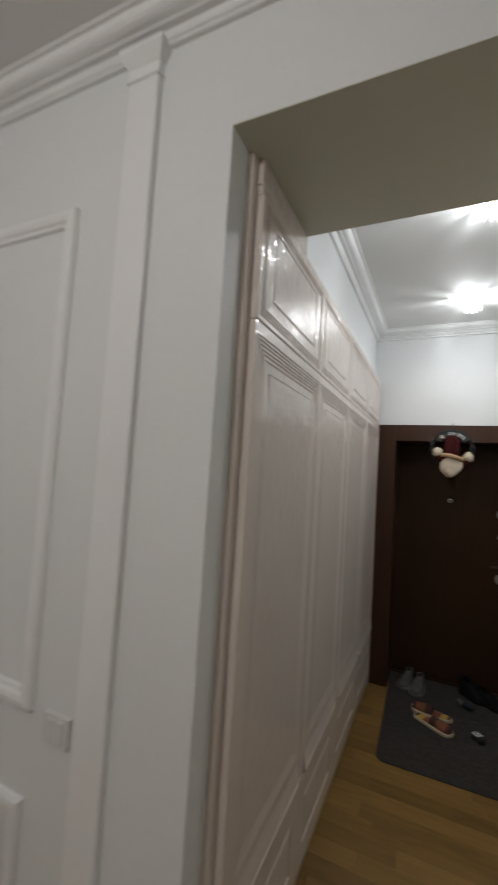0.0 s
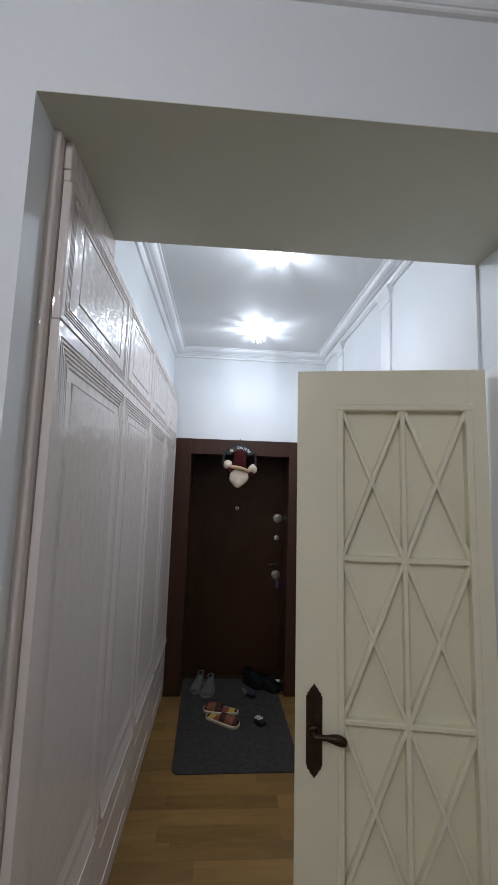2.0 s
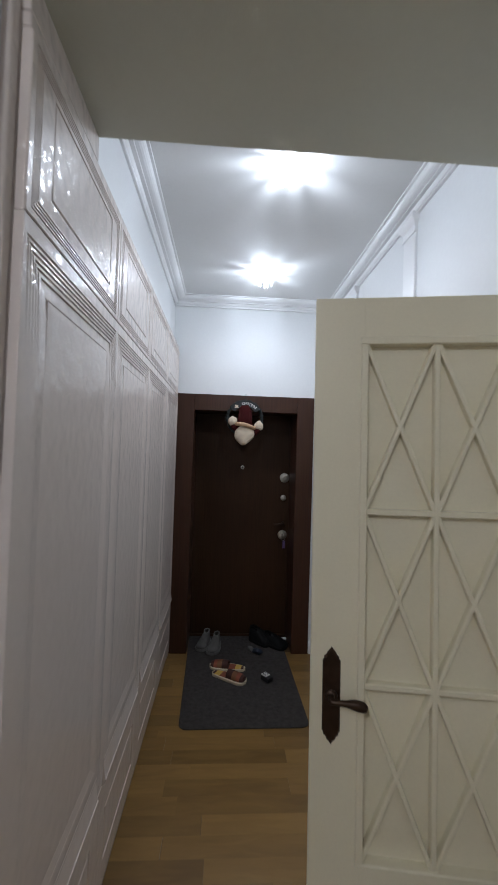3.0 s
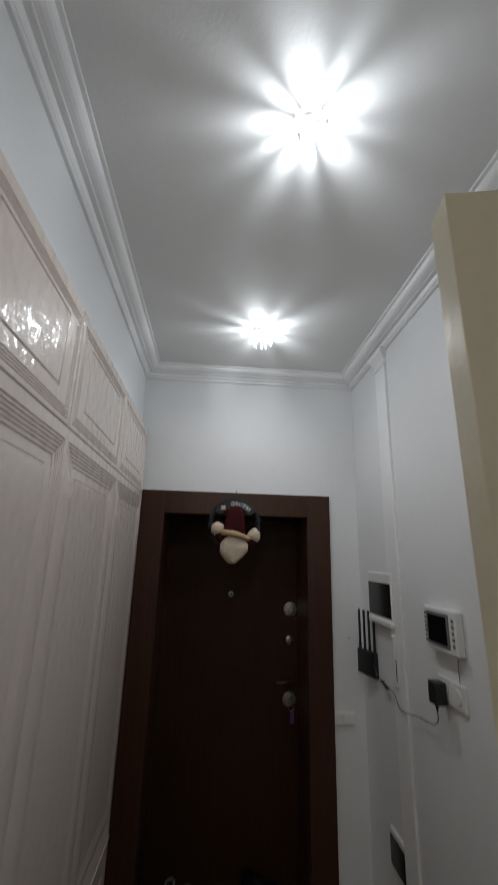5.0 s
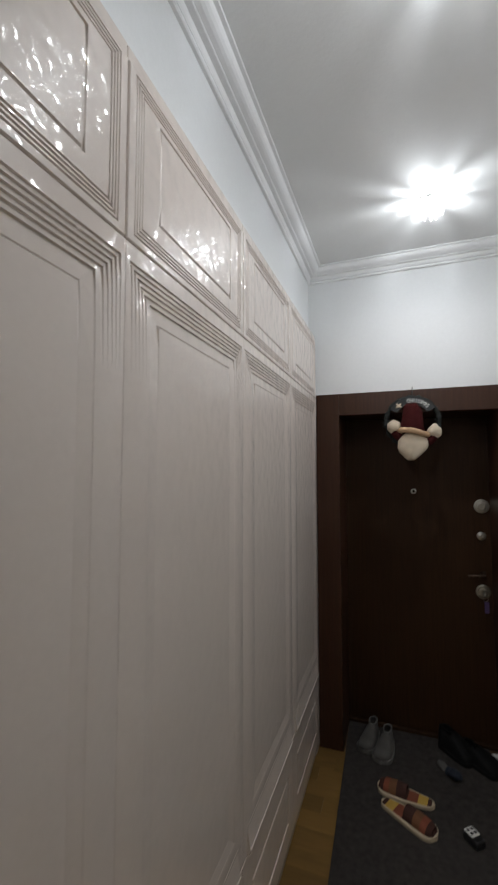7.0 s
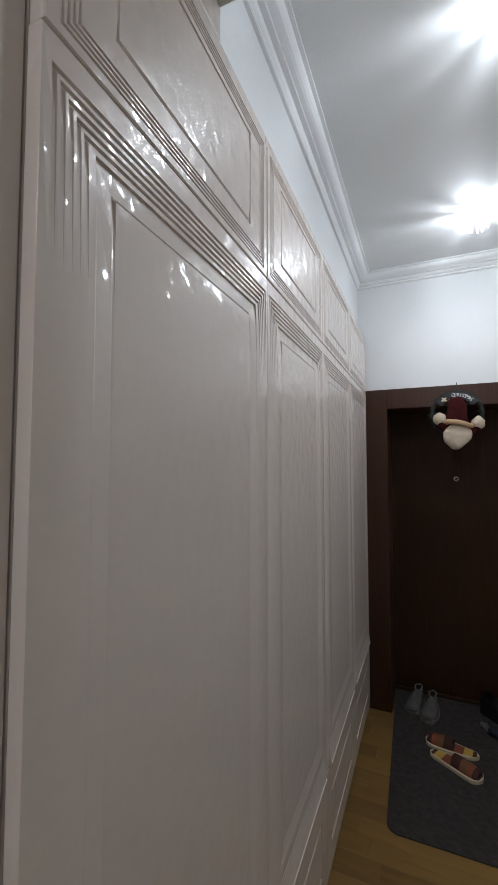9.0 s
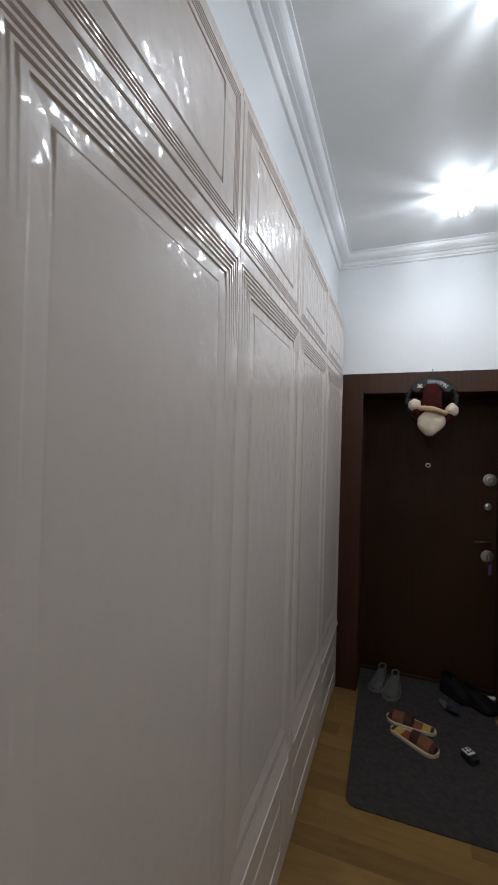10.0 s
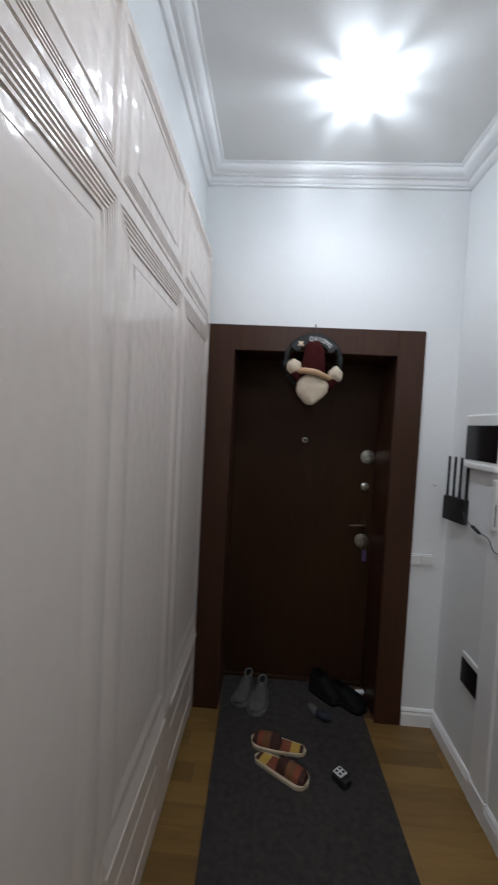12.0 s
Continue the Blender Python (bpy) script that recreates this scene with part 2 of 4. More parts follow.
def add_sweep(bm, profile, a, b, out):
    """Sweeps a profile of (out, up) pairs along the line a-b; out is the horizontal way off the wall."""
    a, b, out = Vector(a), Vector(b), Vector(out)
    ends = [[bm.verts.new(p + out * o + Vector((0, 0, u))) for o, u in profile] for p in (a, b)]
    for i in range(len(profile) - 1):
        bm.faces.new((ends[0][i], ends[0][i + 1], ends[1][i + 1], ends[1][i]))
    for e in ends:
        bm.faces.new(e)
    bm.faces.new((ends[0][-1], ends[0][0], ends[1][0], ends[1][-1]))


def add_rings(bm, to3, w, h, rings, flat, fade, camber=0.0, foot=None):
    """A framed panel: nested rectangles of (side, bottom and top inset, height, share), joined by mitred faces; the last is closed.
    The relief is full along the top, falls to a third just below the top corners and, below the length fade, to its share
    of the depth off the height flat; along the bottom it is foot of the depth. The stiles swell by camber."""
    loops = []
    for sd, bt, tp, n, share in rings:
        swell = camber * math.sin(math.pi * min(1.0, sd / 0.112))
        m = flat + (n - flat) * share + swell
        k = flat + (n - flat) * max(share, 0.3) + swell * 0.5
        q = m if foot is None else flat + (n - flat) * foot
        f = min(max(bt, h - fade), h - tp)
        g = max(f, h - tp - 0.045)
        e = min(bt + 0.030, f)
        loops.append([bm.verts.new(to3(*v)) for v in ((sd, bt, q), (w - sd, bt, q), (w - sd, e, m), (w - sd, f, m), (w - sd, g, k), (w - sd, h - tp, n),
                                                      (sd, h - tp, n), (sd, g, k), (sd, f, m), (sd, e, m))])
    for a, b in zip(loops, loops[1:]):
        for k in range(10):
            bm.faces.new((a[k], a[(k + 1) % 10], b[(k + 1) % 10], b[k]))
    bm.faces.new(loops[-1])
    bm.faces.new(loops[0])


# ---- structure ----
def wall(name, a, b, label, bevel=0.0, mat=None):
    return structure(part(name, box_mesh(a, b, bevel), mat or M_WALL), label, "wall")


T = 0.12
RX0, RX1, RY0 = -2.3, 1.7, -2.9    # the room that the walk starts in
wall("wall_north_west", (RX0, FRONT, 0), (-0.469, BACK, CEIL), "thick white painted wall beside the hall opening")
wall("wall_north_east", (0.848, FRONT, 0), (RX1, BACK, CEIL), "thick white painted wall beside the hall opening")
wall("wall_header", (-0.469, FRONT, SOFFIT + 0.002), (0.848, BACK, CEIL), "white painted bulkhead over the hall opening")
# thin sheet under the bulkhead that carries the shade colour
structure(part("wall_soffit", box_mesh((-0.469, FRONT, SOFFIT), (0.848, BACK, SOFFIT + 0.002)), M_SOFFIT_SHADE), "underside of the bulkhead, its shade and warm bounce put into the colour", "soffit")
wall("wall_east", (XR, BACK, 0), (XR + T, YE + 0.45, CEIL), "white painted wall of the entrance hall")
wall("wall_west_upper", (-1.1, BACK, 2.405), (XL, YE + 0.3, CEIL), "white painted wall above the fitted wardrobe")
wall("wall_west", (-1.22, BACK, 0), (-1.1, YE + 0.3, CEIL), "white wall behind the fitted wardrobe")
wall("wall_end_east", (0.667, YE, 0), (XR, YE + 0.3, CEIL), "white painted wall beside the entrance door")
wall("wall_end_west", (-1.1, YE, 0), (-0.441, YE + 0.3, CEIL), "white painted wall beside the entrance door")
wall("wall_end_header", (-0.441, YE, 2.06), (0.667, YE + 0.3, CEIL), "white painted wall above the entrance door")
wall("wall_end_back", (-0.7, YE + 0.43, 0), (XR, YE + 0.55, 2.2), "wall behind the entrance door")
wall("wall_room_west", (RX0 - T, RY0, 0), (RX0, BACK, CEIL), "white painted room wall")
wall("wall_room_east", (RX1, RY0, 0), (RX1 + T, BACK, CEIL), "white painted room wall")
wall("wall_room_south", (RX0 - T, RY0 - T, 0), (RX1 + T, RY0, CEIL), "white painted room wall")
structure(part("ceiling", box_mesh((RX0 - T, RY0 - T, CEIL), (RX1 + T, YE + 0.5, CEIL + 0.15)), M_CEIL), "matt white painted ceiling", "ceiling")
floor = structure(part("floor", box_mesh((RX0 - T, RY0 - T, -0.15), (RX1 + T, YE + 0.6, -0.008)), M_SUB), "oak laminate plank floor", "floor")

CROWN = ((0, -0.075), (0.011, -0.075), (0.015, -0.072), (0.015, -0.066), (0.011, -0.063), (0.0055, -0.062), (0.0055, -0.058), (0.013, -0.057),
         (0.018, -0.051), (0.021, -0.045), (0.023, -0.0405), (0.040, -0.0400), (0.0425, -0.0385), (0.0425, -0.0350), (0.047, -0.0345), (0.058, -0.0325),
         (0.067, -0.0285), (0.0745, -0.022), (0.079, -0.0145), (0.081, -0.0075), (0.085, -0.0070), (0.093, -0.0065), (0.0945, -0.004), (0.0945, 0), (0, 0))


def crown(a, b, out, ext):
    bm = bmesh.new()
    d = (Vector(b) - Vector(a)).normalized() * ext
    add_sweep(bm, CROWN, Vector(a) - d, Vector(b) + d, out)
    structure(part("trim", bm, M_TRIM), "white moulded plaster cornice under the ceiling", "cornice")


Z = CEIL - 0.0005
crown((XL, BACK, Z), (XL, YE, Z), (1, 0, 0), 0.0)
crown((XR, BACK, Z), (XR, YE, Z), (-1, 0, 0), 0.0)
crown((XL, YE, Z), (XR, YE, Z), (0, -1, 0), 0.0)
crown((XL, BACK, Z), (XR, BACK, Z), (0, 1, 0), 0.0)
crown((RX0, FRONT, Z), (RX1, FRONT, Z), (0, -1, 0), 0.0)


def trim_part(name, bm, label, category):
    return structure(part(name, bm, M_TRIM), label, category)


BASE = ((0, 0), (0.016, 0), (0.016, 0.062), (0.011, 0.072), (0.013, 0.080), (0.006, 0.090), (0, 0.092))


def baseboard(a, b, out):
    bm = bmesh.new()
    add_sweep(bm, BASE, a, b, out)
    trim_part("baseboard", bm, "white moulded skirting board", "skirting")


baseboard((XR, BACK + 0.002, 0), (XR, YE, 0), (-1, 0, 0))
baseboard((0.668, YE, 0), (XR, YE, 0), (0, -1, 0))
baseboard((RX0, FRONT, 0), (-0.472, FRONT, 0), (0, -1, 0))


def pilaster(x, y, rz, w, d=0.0185):
    """A flat pilaster with a moulded capital; local x along the wall, -y off it."""
    p = empty("trim", (x, y, 0), rz)
    structure(p, "white painted flat pilaster with a moulded capital", "pilaster")
    z = CEIL - 0.071
    bm = bmesh.new()
    add_box(bm, (0, -d, 0.0), (w, 0.002, z - 0.07), 0.004)
    part("shaft", bm, M_TRIM, p)
    part("plinth", box_mesh((-0.005, -d - 0.007, 0.0), (w + 0.005, 0.002, 0.096), 0.004), M_TRIM, p)
    bm = bmesh.new()
    add_box(bm, (-0.005, -d - 0.006, z - 0.085), (w + 0.005, 0.002, z - 0.072), 0.003)
    cap = [(-0.002, d + .001, z - 0.072), (-0.002, d + .001, z - 0.045), (-0.014, d + .014, z - 0.028), (-0.022, d + .024, z - 0.012), (-0.022, d + .024, z + 0.004)]
    loops = [[bm.verts.new(q) for q in ((e, -o, h), (w - e, -o, h), (w - e, 0.002, h), (e, 0.002, h))] for e, o, h in cap]
    for a, b in zip(loops, loops[1:]):
        for k in range(4):
            bm.faces.new((a[k], a[(k + 1) % 4], b[(k + 1) % 4], b[k]))
    bm.faces.new(loops[0])
    bm.faces.new(loops[-1])
    part("capital", bm, M_TRIM, p)


pilaster(XR, 2.140, -90, 0.125, 0.013)
pilaster(XR, 3.010, -90, 0.125, 0.013)
pilaster(-0.804, FRONT, 0, 0.103, 0.022)


def wall_frame(x0, x1, z0, z1):
    """A picture-frame moulding on the room's wall, each side a mitred strip."""
    f = empty("trim", (0, FRONT, 0))
    structure(f, "white picture-frame moulding on the wall", "wall moulding")
    prof = ((0, 0.002), (0, -0.012), (0.006, -0.020), (0.022, -0.022), (0.034, -0.019), (0.042, -0.012), (0.050, -0.010), (0.055, -0.003), (0.055, 0.002))
    def at(i, o, d):
        u0, u1, v0, v1 = x0 + o, x1 - o, z0 + o, z1 - o
        return Vector(((u0, d, v0), (u1, d, v0), (u1, d, v1), (u0, d, v1))[i % 4])
    for i in range(4):
        bm = bmesh.new()
        ends = [[bm.verts.new(at(i + e, o, d)) for o, d in prof] for e in (0, 1)]
        for k in range(len(prof)):
            n = (k + 1) % len(prof)
            bm.faces.new((ends[0][k], ends[0][n], ends[1][n], ends[1][k]))
        part("strip", bm, M_TRIM, f)


wall_frame(-1.95, -0.977, 0.925, 2.372)
wall_frame(-1.95, -0.985, 0.13, 0.690)


# ---- fitted wardrobe ----
def wardrobe_unit(y0, y1, label):
    """One unit of the fitted wardrobe: body, plinth, drawer front, tall door and top door with fluted frames."""
    u = empty("wardrobe_unit", (XC, y0, 0))
    tagged(u, label, "wardrobe", "fitted wardrobe units")
    w = y1 - y0
    part("body", box_mesh((-0.6, 0, 0.0), (-0.0215, w, 2.402), 0.002), M_CAB, u)

    def face(z0, z1, rings, name, fade, camber=0.0, foot=None, gap=0.00006):
        bm = bmesh.new()
        add_rings(bm, lambda a, b, n: Vector((-0.020 + n, gap + a, z0 + b)), w - 2 * gap, z1 - z0, rings, 0.020, fade, camber, foot)
        return part(name, bm, M_CAB, u)

    # tall doors and drawers meet almost without a joint, the top doors with a fine one
    edge = [(0, 0, 0, 0, 1), (0, 0, 0, 0.0165, 1), (0.0001, 0.0010, 0.0010, 0.0190, 1), (0.0004, 0.003, 0.003, 0.020, 1)]
    tall = list(edge)
    for i in range(5):      # five flutes, soft down the sides
        a = 0.034 + 0.0112 * i
        for da, n in ((0, 0.020), (0.0012, 0.0155), (0.0048, 0.0165), (0.0068, 0.020)):
            tall.append((a - 0.021 + da, a + 0.034 + da, a + da, n, 0.0))
    a = 0.092
    for da, n, c in ((0, 0.020, .2), (0.002, 0.0165, .15), (0.030, 0.0165, .22), (0.0325, 0.0150, .18), (0.036, 0.0195, .6), (0.050, 0.0198, 1)):
        tall.append((a - 0.016 + da, a + 0.034 + da, a + da, n, c))
    face(0.458, 2.0275, tall, "tall_door", 0.25, 0.0042)
    top = [(0, 0, 0, 0, 1), (0, 0, 0, 0.0145, 1), (0.0010, 0.0010, 0.0010, 0.0180, 1), (0.003, 0.003, 0.003, 0.020, 1)]
    for i in range(4):
        a = 0.009 + 0.0078 * i
        for da, n in ((0, 0.020), (0.0010, 0.0160), (0.0032, 0.0168), (0.0048, 0.020)):
            top.append((a + 0.012 + da, a + 0.006 + da, a + da, n, 0.45))
    for sd, bt, tp, n in ((0.104, 0.078, 0.048, 0.020), (0.106, 0.080, 0.0495, 0.0160), (0.109, 0.0835, 0.052, 0.0165), (0.112, 0.087, 0.054, 0.0195)):
        top.append((sd, bt, tp, n, 0.4))
    face(2.0300, 2.371, top, "top_door", 0.20, 0.0, 1.0, 0.0012)
    part("fascia", box_mesh((-0.022, 0.0004, 2.3725), (-0.004, w - 0.0004, 2.402), 0.003), M_CAB, u)
    low = list(edge) + [(a, a, a + 0.026, n, 1) for a, n in ((0.078, 0.020), (0.081, 0.0155), (0.087, 0.0160), (0.094, 0.0195))]
    face(0.088, 0.4555, low, "drawer_front", 0.1, 0.0, 1.0)
    # a sloping moulding between the stiles, over the joint of door and drawer
    bm = bmesh.new()
    prof = ((-0.004, 0.549), (0.0025, 0.548), (0.0042, 0.545), (0.0042, 0.541), (0.0015, 0.538), (0.0020, 0.535), (0.0105, 0.476), (0.0130, 0.474), (0.0130, 0.466), (0.0085, 0.463), (0.0085, 0.459), (0.0020, 0.456), (-0.004, 0.455))
    ends = [[bm.verts.new((o if k == 1 else min(o, 0.0), y, z)) for o, z in prof] for k, y in ((0, 0.033), (1, 0.037), (1, w - 0.047), (0, w - 0.043))]
    for p, q in zip(ends, ends[1:]):
        for k in range(len(prof)):
            n = (k + 1) % len(prof)
            bm.faces.new((p[k], p[n], q[n], q[k]))
    bm.faces.new(ends[0])
    bm.faces.new(ends[-1])
    part("ledge", bm, M_CAB, u)
    bm = bmesh.new()
    add_sweep(bm, ((-0.06, 0.0), (-0.0195, 0.0), (-0.0180, 0.004), (-0.0035, 0.074), (-0.0015, 0.0855), (-0.004, 0.0875), (-0.06, 0.0875)), (0, 0.0003, 0), (0, w - 0.0003, 0), (1, 0, 0))
    part("plinth", bm, M_CAB, u)
    return u


YS = (0.888, 1.534, 2.126, 2.730, 3.335)
for i in range(4):
    wardrobe_unit(YS[i], YS[i + 1], "glossy cream fitted wardrobe unit with fluted door frames")
bm = bmesh.new()
bend = [(-0.62, 0.858), (-0.460, 0.858)] + [(-0.460 + 0.008 * math.sin(q / 8 * math.pi / 2), 0.866 - 0.008 * math.cos(q / 8 * math.pi / 2)) for q in range(9)] + [(-0.452, 0.8855), (-0.62, 0.8855)]
lo, hi = [[bm.verts.new((x, y, z)) for x, y in bend] for z in (0, SOFFIT - 0.002)]
for q in range(len(bend)):
    bm.faces.new((lo[q], lo[(q + 1) % len(bend)], hi[(q + 1) % len(bend)], hi[q]))
bm.faces.new(lo)
bm.faces.new(hi)
post = part("wardrobe_filler", bm, M_CAB)
tagged(post, "glossy cream filler post at the wardrobe's end", "wardrobe panel")
post = part("wardrobe_filler", box_mesh((-0.6, 3.337, 0), (XC - 0.014, 3.405, 2.40), 0.004), M_CAB)
tagged(post, "glossy cream filler strip beside the entrance door", "wardrobe panel")
post = part("wardrobe_cornice", box_mesh((-0.6, 0.888, 2.404), (XC - 0.005, BACK + 0.001, SOFFIT - 0.001), 0.004), M_CAB)
tagged(post, "cream panel between wardrobe and bulkhead", "wardrobe panel")


# ---- entrance door ----
def disc(parent, name, x, z, r, t, mat, y0=0.29, label=""):
    """A turned metal rosette on the door leaf: rim, groove, dished middle."""
    bm = bmesh.new()
    seg, rings = 32, []
    for q, d in ((1.0, -0.002), (1.0, t * 0.45), (0.95, t * 0.62), (0.82, t * 0.70), (0.78, t * 0.30), (0.70, t * 0.30), (0.66, t * 0.85), (0.36, t), (0.32, t * 0.55), (0.02, t * 0.5)):
        rings.append([bm.verts.new((x + r * q * math.cos(k / seg * math.tau), y0 - d, z + r * q * math.sin(k / seg * math.tau))) for k in range(seg)])
    for a, b in zip(rings, rings[1:]):
        for k in range(seg):
            bm.faces.new((a[k], a[(k + 1) % seg], b[(k + 1) % seg], b[k]))
    bm.faces.new(rings[0])
    bm.faces.new(rings[-1])
    return part(name, bm, mat, parent, label)


def entrance_door():
    d = empty("door_1", (0.1115, YE, 0))
    structure(d, "dark mahogany-brown entrance door with a wide frame, closed", "door")
    w, zt, i0, i1, zi = 0.553, 2.06, -0.417, 0.417, 1.93
    part("jamb", box_mesh((-w, -0.018, 0), (i0, 0.012, zt), 0.003), M_MAHOG, d)
    part("jamb", box_mesh((i1, -0.018, 0), (w, 0.012, zt), 0.003), M_MAHOG, d)
    part("head", box_mesh((i0, -0.017, zi), (i1, 0.012, zt), 0.003), M_MAHOG, d)
    part("lining", box_mesh((-w + .02, 0.012, 0), (i0, 0.30, zt - .02)), M_MAHOG, d)
    part("lining", box_mesh((i1, 0.012, 0), (w - .02, 0.30, zt - .02)), M_MAHOG, d)
    part("lining", box_mesh((i0, 0.012, zi), (i1, 0.30, zt - .02)), M_MAHOG, d)
    part("threshold", box_mesh((i0, 0.285, 0), (i1, 0.33, 0.022), 0.004), M_DOOR, d)
    lf = part("leaf", box_mesh((i0 - .01, 0.305, 0.024), (i1 + .01, 0.375, zi + .02), 0.002), M_DOOR, d)
    y = 0.305
    peep = disc(d, "peephole", -0.002, 1.470, 0.017, 0.012, M_CHROME, y, "chrome peephole")
    disc(d, "lock_cover", 0.374, 1.387, 0.042, 0.012, M_CHROME, y, "round chrome lock cover")
    disc(d, "lock_cover", 0.368, 1.211, 0.025, 0.014, M_CHROME, y, "small chrome lock cover")
    rose = disc(d, "lock_cover", 0.368, 0.885, 0.041, 0.012, M_CHROME, y, "round chrome lock cover with a key in it")
    bm = bmesh.new()
    add_cyl(bm, (-0.002, y - 0.0135, 1.470), (-0.002, y - 0.010, 1.470), 0.008, 0.008, 16)
    part("lens", bm, M_SCREEN, peep)
    bm = bmesh.new()
    add_box(bm, (0.3655, y - 0.05, 0.876), (0.3705, y - 0.012, 0.894), 0.001)
    add_cyl(bm, (0.3655, y - 0.058, 0.885), (0.3705, y - 0.058, 0.885), 0.013, 0.013, 16)
    add_tube(bm, [(0.368 + 0.014 * math.sin(a / 12 * math.tau), y - 0.062, 0.862 + 0.016 * math.cos(a / 12 * math.tau)) for a in range(13)], 0.0015, 6)
    part("key", bm, M_CHROME, rose)
    part("key_tag", box_mesh((0.362, y - 0.066, 0.780), (0.386, y - 0.060, 0.846), 0.003), M_PURP, rose, "purple key tag")
    bm = bmesh.new()
    add_cyl(bm, (0.372, y - 0.012, 0.985), (0.372, y + 0.001, 0.985), 0.017, 0.018, 20)
    add_cyl(bm, (0.372, y - 0.045, 0.985), (0.372, y - 0.010, 0.985), 0.008, 0.008, 14)
    add_tube(bm, spline([(0.374, y - 0.045, 0.985), (0.345, y - 0.048, 0.986), (0.31, y - 0.046, 0.982), (0.285, y - 0.040, 0.980)], 5), 0.0075, 10)
    part("handle", bm, M_BRONZE, lf, "dark metal lever handle")
    return d


entrance = entrance_door()


# ---- the open inner door ----
def add_bar(bm, a, b, w, y0, y1):
    """A flat bar with chamfered front edges between two points of the leaf's face (x, z); front at y0."""
    a, b = Vector((a[0], 0, a[1])), Vector((b[0], 0, b[1]))
    d = (b - a).normalized()
    n = Vector((-d.z, 0, d.x)) * (w / 2)
    c = min(0.003, w * 0.2)
    prof = [(-1, y1), (-1, y0 + c), (-1 + 2 * c / w, y0), (1 - 2 * c / w, y0), (1, y0 + c), (1, y1)]
    ends = [[bm.verts.new(p + n * s + Vector((0, y, 0))) for s, y in prof] for p in (a, b)]
    for k in range(len(prof) - 1):
        bm.faces.new((ends[0][k], ends[0][k + 1], ends[1][k + 1], ends[1][k]))
    bm.faces.new(ends[0])
    bm.faces.new(ends[1])


def inner_door():
    """Cream leaf with a lattice of crossed bars; local x runs from the free edge to the hinge, y into the hall."""
    d = new("lattice_door")
    d.matrix_basis = pose(0.2295, 1.323, 0.0, 0, -0.6, -10.2)
    tagged(d, "open cream painted wooden door with crossed lattice bars", "door")
    W, H, t = 0.614, 2.064, 0.042
    x0, x1, z0, z1 = 0.143, 0.563, 0.432, 1.936
    part("stile", box_mesh((0, 0, 0.012), (x0, t, H), 0.001), M_LEAF, d)
    part("stile", box_mesh((x1, 0, 0.012), (W, t, H), 0.001), M_LEAF, d)
    part("rail", box_mesh((x0, 0.0004, z1), (x1, t - .0004, H), 0.001), M_LEAF, d)
    part("rail", box_mesh((x0, 0.0004, 0.012), (x1, t - .0004, z0), 0.001), M_LEAF, d)
    part("panel", box_mesh((x0, 0.029, z0), (x1, t - .004, z1)), M_LEAF, d)
    # mouldings round the lattice field, a little proud of the leaf
    for a, b in (((x0, z0 + .0112), (x0, z1 - .0112)), ((x1 - .006, z0 + .0112), (x1 - .006, z1 - .0112)), ((x0 - .011, z1), (x1 + .005, z1)), ((x0 - .011, z0), (x1 + .005, z0))):
        bm = bmesh.new()
        add_bar(bm, a, b, 0.022, -0.006, 0.030)
        part("moulding", bm, M_LEAF, d)
    xm, rows, ys = (x0 + x1) / 2 - 0.004, 3, 0.0035
    bm = bmesh.new()
    add_bar(bm, (xm, z0), (xm, z1), 0.0165, ys - .001, 0.030)
    part("mullion", bm, M_LEAF, d)
    ph = (z1 - z0) / rows
    for i in range(1, rows):
        for a, b in ((x0, xm), (xm, x1)):
            bm = bmesh.new()
            add_bar(bm, (a, z0 + i * ph), (b, z0 + i * ph), 0.0175, ys - .0005, 0.030)
            part("muntin", bm, M_LEAF, d)
    for i in range(rows):
        za, zb = z0 + i * ph + 0.006, z0 + (i + 1) * ph - 0.006
        for a, b in ((x0 + .006, xm - .004), (xm + .004, x1 - .010)):
            bm = bmesh.new()
            add_bar(bm, (a, za), (b, zb), 0.0140, ys, 0.030)
            part("lattice_bar", bm, M_LEAF, d)
            bm = bmesh.new()
            add_bar(bm, (a, zb), (b, za), 0.0140, ys + .0003, 0.030)
            part("lattice_bar", bm, M_LEAF, d)
    # long bronze plate with pointed ends and a curved lever
    h = part("handle_plate", plate_mesh(0.060, 0.905, 0.278, 0.051), M_BRONZE, d, "dark bronze handle plate with pointed ends")
    bm = bmesh.new()
    add_cyl(bm, (0.060, -0.012, 0.905), (0.060, -0.004, 0.905), 0.017, 0.019, 20)
    add_cyl(bm, (0.060, -0.036, 0.905), (0.060, -0.010, 0.905), 0.0085, 0.010, 16)
    pts = spline([(0.056, -0.036, 0.905), (0.078, -0.039, 0.906), (0.102, -0.040, 0.906), (0.122, -0.039, 0.904), (0.140, -0.037, 0.899), (0.152, -0.034, 0.893)], 6)
    n = len(pts)
    add_tube(bm, pts, [0.0085 + 0.0062 * math.sin(max(0.0, i / (n - 1) - 0.35) / 0.65 * math.pi * 0.86) for i in range(n)], 12)
    part("lever", bm, M_BRONZE, h, "curved dark bronze lever", True)
    return d


